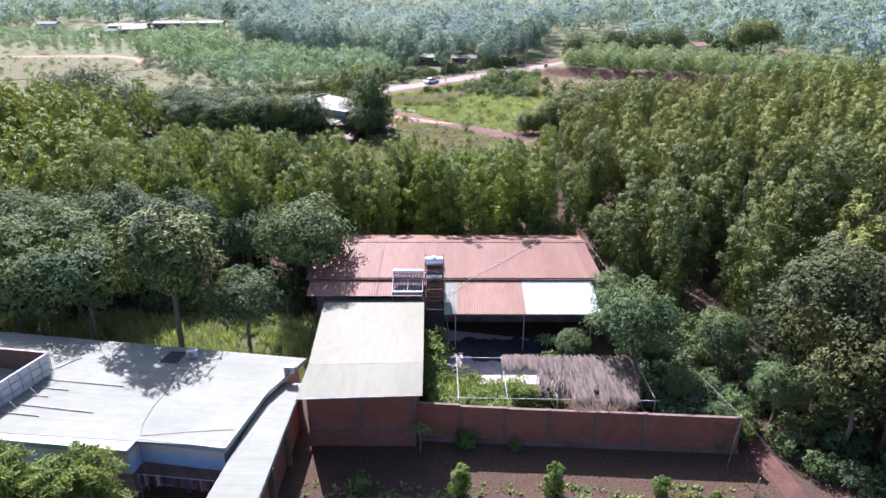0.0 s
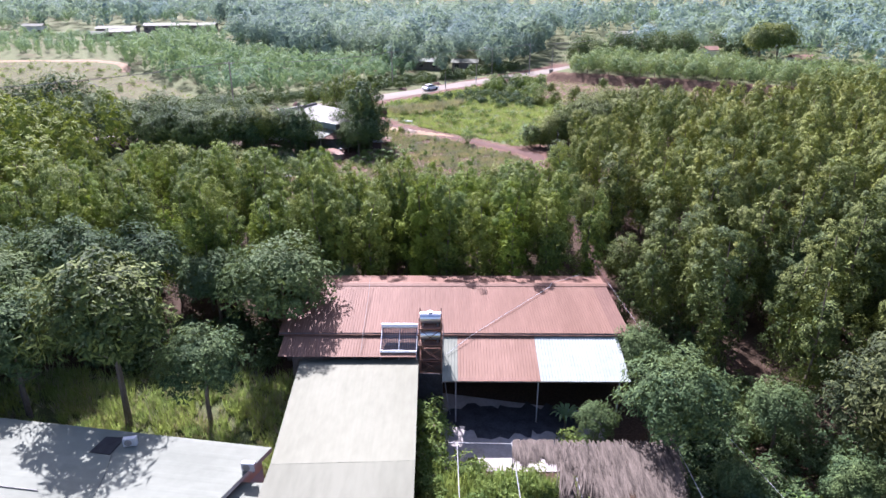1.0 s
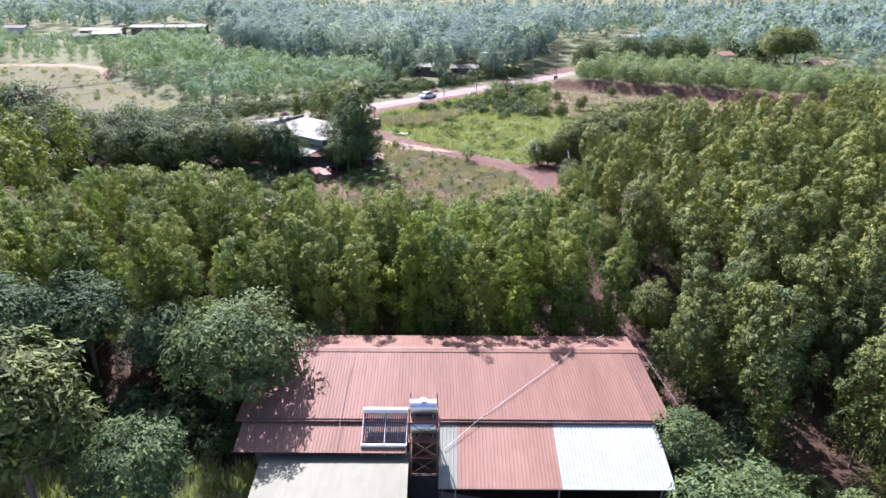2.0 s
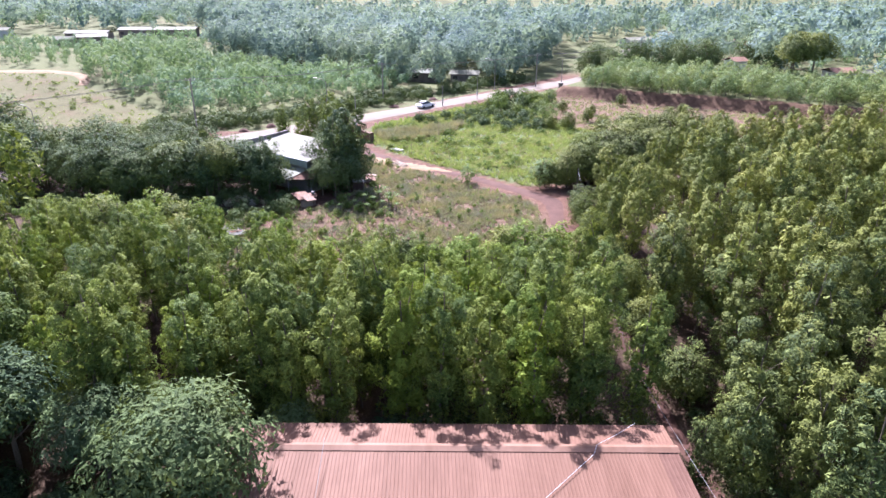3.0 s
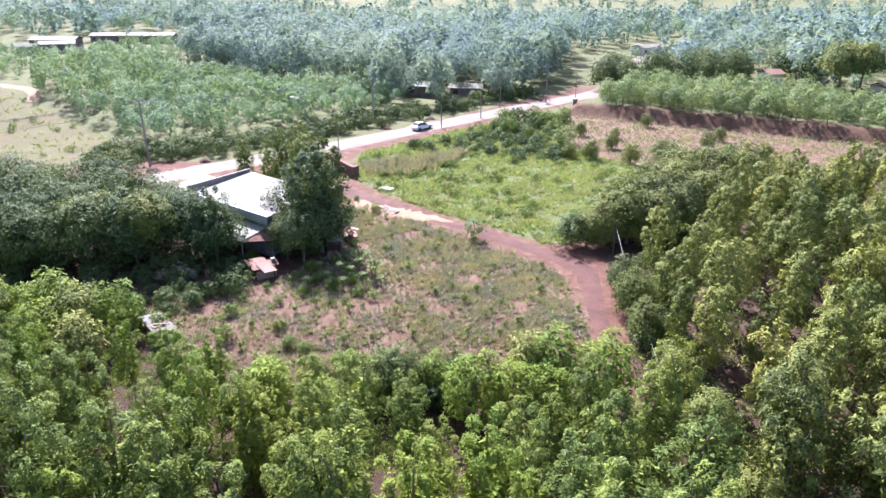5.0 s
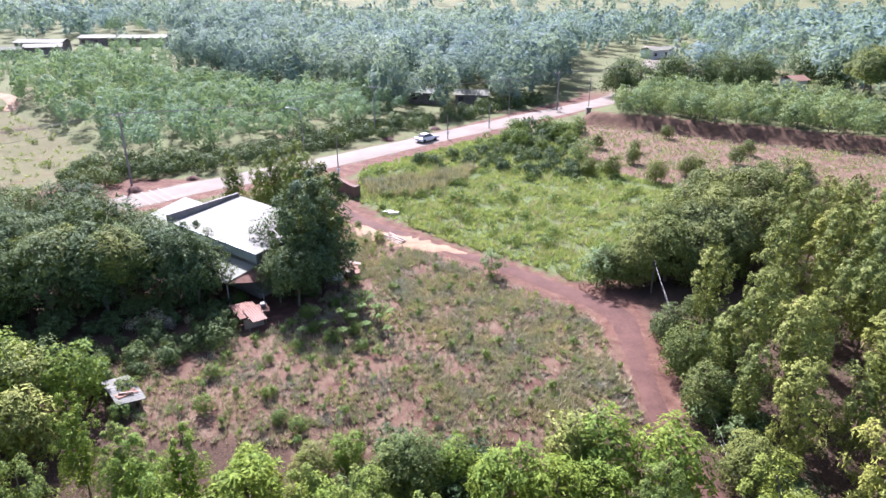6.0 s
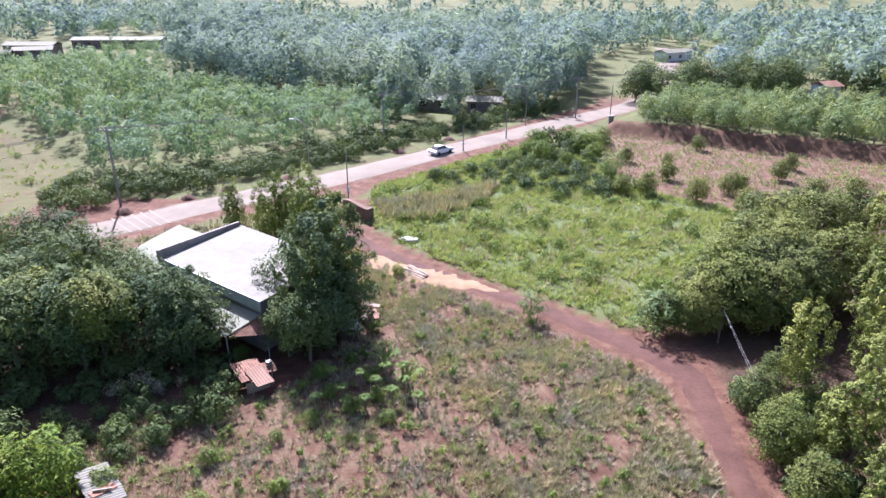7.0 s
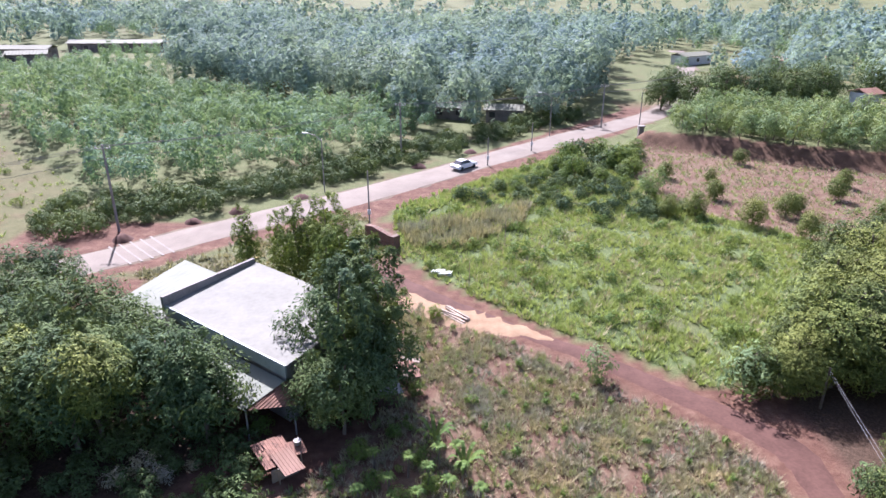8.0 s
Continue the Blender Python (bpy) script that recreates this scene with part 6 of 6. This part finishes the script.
part("body", Solid().box(-12.2, 113.0, -0.1, -10.8, 114.2, 1.2), M["brown"], drum)
part("cover", tin_patch(-11.5, 113.6, 1.32, 20, 1.7, 1.6, "galv", ""), M["galv"], drum)
bag = Solid()
for n, (x, y) in enumerate(((-8.2, 135.7), (-7.5, 135.3))):
    bag.slab([(x - 0.7, y - 0.3), (x + 0.6, y - 0.45), (x + 0.75, y + 0.3), (x - 0.5, y + 0.45)], 0.02, [0.25, 0.35, 0.3, 0.22])
thing("white_sheet", bag, M["white"], "crumpled white plastic sheet at the field edge", "sheet")
pole("thin_pole", -0.9, 142.0, -0.1, 3.8, 0.05, "wood", "thin wooden pole standing in the grass")
pole("thin_pole", -5.2, 132.0, -0.1, 3.0, 0.045, "wood", "thin wooden pole standing in the grass")

# poles along the road
UTIL = [(-92, 108, 10.0), (-46.0, 147.6, 10.4), (-14.8, 184.2, 8.8), (24.1, 206.6, 8.6), (60, 238, 9)]
for x, y, hgt in UTIL:
    z = float(land(x, y))
    ob = pole("utility_pole", x, y, z, hgt, 0.16, "concrete", "grey concrete utility pole beside the road")
    part("crossarm", Solid().box(x - 0.9, y - 0.06, z + hgt - 0.5, x + 0.9, y + 0.06, z + hgt - 0.38), M["galv"], ob)
    for dx in (-0.8, 0.0, 0.8):
        part("insulator", Solid().tube([(x + dx, y, z + hgt - 0.38), (x + dx, y, z + hgt - 0.12)], 0.05, 7), M["white"], ob)
for (xa, ya, ha), (xb, yb, hb) in zip(UTIL, UTIL[1:]):
    za, zb = float(land(xa, ya)) + ha - 0.15, float(land(xb, yb)) + hb - 0.15
    for dx, dz in ((-0.8, 0), (0.0, 0), (0.8, 0), (0.0, -1.4)):
        thing("power_line", wire((xa + dx, ya, za + dz), (xb + dx, yb, zb + dz), 0.9, 0.022), M["iron"], "dark power line along the road", "wire", "power lines")
for x, y, hgt, dx in ((-24.3, 163.2, 7.4, -2.2), (-66, 131.5, 7.4, -2.0), (12.5, 198.5, 7.4, -2.0)):
    ob = pole("street_lamp", x, y, 0, hgt, 0.09, "iron", "dark steel street lamp with curved arm")
    part("arm", Solid().tube([(x, y, hgt - 0.2), (x + dx * 0.4, y + 0.5, hgt + 0.5), (x + dx, y + 1.0, hgt + 0.7)], 0.05, 7), M["iron"], ob)
    part("lamp_head", Solid().box(x + dx - 0.5, y + 0.85, hgt + 0.62, x + dx + 0.2, y + 1.15, hgt + 0.76), M["white"], ob)
for x, y, hgt in ((-16.7, 150.6, 6.6), (7.6, 186.8, 5.0), (-0.6, 177.0, 4.6), (29.9, 200.5, 8.0)):
    ob = pole("roadside_pole", x, y, 0, hgt, 0.10, "concrete", "slim concrete pole beside the road")
    part("box", Solid().box(x - 0.18, y - 0.14, 1.1, x + 0.18, y + 0.12, 1.7), M["white"], ob, "small white meter box")
gate = holder("gate_pillar", 29.0, 196.2, 0, "dark stone gate pillar at the terrace", "pillar")
part("shaft", Solid().box(28.6, 195.8, -0.2, 29.5, 196.7, 2.4), M["plank"], gate)
part("cap", Solid().box(28.45, 195.65, 2.4, 29.65, 196.85, 2.6), M["concrete"], gate)

# painted strips across the road
d = Vector((11.0, 10.4, 0)).normalized()
side = Vector((-d.y, d.x, 0))
for n in range(5):
    c = Vector((-42.6, 140.2, 0)) + d * (n * 1.15)
    so = Solid()
    for k in range(6):
        u0, u1 = -3.4 + k * 1.13, -3.4 + (k + 1) * 1.13
        so.add([(*(c + side * u + d * w_).xy, 0) for u, w_ in ((u0, -0.11), (u0, 0.11), (u1, 0.11), (u1, -0.11))], [(0, 1, 2, 3)][:1])
    so.v = [(x, y, float(land(x, y)) + 0.085) for x, y, z in so.v]
    so.f = [tuple(reversed(f)) for f in so.f]
    thing("rumble_strip", so, M["paint"], "white painted strip across the road", "road marking", "road strips", "structure")


# a white car on the road
def car(x, y, turn):
    ob = holder("car", x, y, 0.08, "white saloon car driving on the road", "car")
    m = pose(x, y, 0.08, 0, 0, turn)
    prof = [(-2.2, 0.45), (-2.2, 0.85), (-1.9, 0.95), (-1.2, 1.0), (1.0, 0.95), (2.0, 0.82), (2.2, 0.62), (2.2, 0.35), (-2.1, 0.3)]
    cab = [(-1.85, 0.95), (-1.2, 1.42), (0.1, 1.46), (1.05, 0.95)]
    for name, pr_, w0, w1, mat in (("body", prof, 0.86, 0.82, "car_paint"), ("roof", [(-1.2, 1.405), (-1.1, 1.47), (0.0, 1.50), (0.1, 1.445)], 0.62, 0.58, "car_paint"), ("windows", cab, 0.76, 0.62, "glass")):
        n = len(pr_)
        pts = []
        for sgn in (-1, 1):
            for px, pz in pr_:
                wd = w0 if pz < 1.0 else w1
                pts.append(m @ Vector((px, sgn * wd, pz)))
        faces = [tuple(range(n)), tuple(reversed(range(n, 2 * n)))] + [(i, n + i, n + (i + 1) % n, (i + 1) % n) for i in range(n)]
        part(name, Solid().add(pts, faces), M[mat], ob)
    for wx in (-1.35, 1.35):
        for sy in (-0.80, 0.80):
            ty = part("wheel", Solid().tube([m @ Vector((wx, sy - 0.1, 0.32)), m @ Vector((wx, sy + 0.1, 0.32))], 0.32, 14), M["tyre"], ob)
            part("rim", Solid().tube([m @ Vector((wx, sy - 0.11, 0.32)), m @ Vector((wx, sy + 0.11, 0.32))], 0.19, 10), M["galv"], ty)
    for sy in (-0.6, 0.6):
        part("headlight", Solid().box(2.12, sy - 0.16, 0.62, 2.215, sy + 0.16, 0.76, m), M["galv"], ob)
    return ob


car(-4.4, 175.4, 46)


# ---- distant buildings ----
def far_shed(x, y, w_, d_, high, turn, mat, label, wall="white"):
    z = float(land(x, y))
    ob = holder("far_building", x, y, z, label, "building", "distant buildings")
    m = pose(x, y, z, 0, 0, turn)
    a, b, c, e = (m @ Vector(p) for p in ((-w_ / 2, -d_ / 2, high), (w_ / 2, -d_ / 2, high), (w_ / 2, 0, high + 0.9), (-w_ / 2, 0, high + 0.9)))
    part("roof", Solid().ribbed(a, b, c, e, 0.8, 0.05), M[mat], ob)
    a2, b2 = m @ Vector((w_ / 2, d_ / 2, high)), m @ Vector((-w_ / 2, d_ / 2, high))
    part("roof", Solid().ribbed(a2, b2, e, c, 0.8, 0.05), M[mat], ob)
    part("wall", Solid().box(-w_ / 2 + 0.5, -d_ / 2 + 0.5, -0.5, w_ / 2 - 0.5, d_ / 2 - 0.5, high + 0.05, m), M[wall], ob)
    for n in range(max(2, int(w_ / 4))):
        px = -w_ / 2 + 1.8 + n * (w_ - 3.6) / max(1, int(w_ / 4) - 1)
        part("window", Solid().box(px - 0.6, -d_ / 2 + 0.44, 1.0, px + 0.6, -d_ / 2 + 0.52, 2.1, m), M["glass"], ob)
    return ob


far_shed(-132, 279, 16, 7, 3.4, 0, "white_roof", "long low shed with white metal roof", "plank")
far_shed(-126, 269, 11, 6, 3.0, 20, "white_roof", "low shed with white metal roof", "plank")
far_shed(-133, 264, 7, 4, 2.6, 8, "white_roof", "low shed with white metal roof", "plank")
far_shed(-116, 303, 31, 7, 2.8, 2, "white_roof", "long low shed with white metal roof", "plank")
far_shed(-172, 290, 9, 5, 3.6, 0, "white_roof", "low shed with white metal roof")
far_shed(5.2, 213.5, 8.5, 5, 2.6, -8, "white_roof", "small roadside stall with white roof", "plank")
far_shed(-8, 217, 12, 5, 2.6, -14, "pale_roof", "roadside shelter with pale roof", "plank")
far_shed(99, 197, 7, 6, 3.0, 10, "pink_roof", "small house with faded red roof")
far_shed(105, 198, 6, 5, 2.4, 10, "white_roof", "small outbuilding with white roof")
far_shed(78, 210, 5, 5, 4.2, 20, "pink_roof", "small plastered hut behind the terrace")
far_shed(-86, 137, 6, 4, 2.6, 0, "pale_roof", "small hut with pale metal roof under trees", "plank")
far_shed(78, 310, 14, 7, 3.0, 30, "white_roof", "pale roadside building by the junction")
far_shed(100, 290, 24, 9, 4.0, 12, "pink_roof", "long building with faded red roof")
far_shed(128, 262, 18, 9, 3.6, 5, "white_roof", "building with white roof among trees")
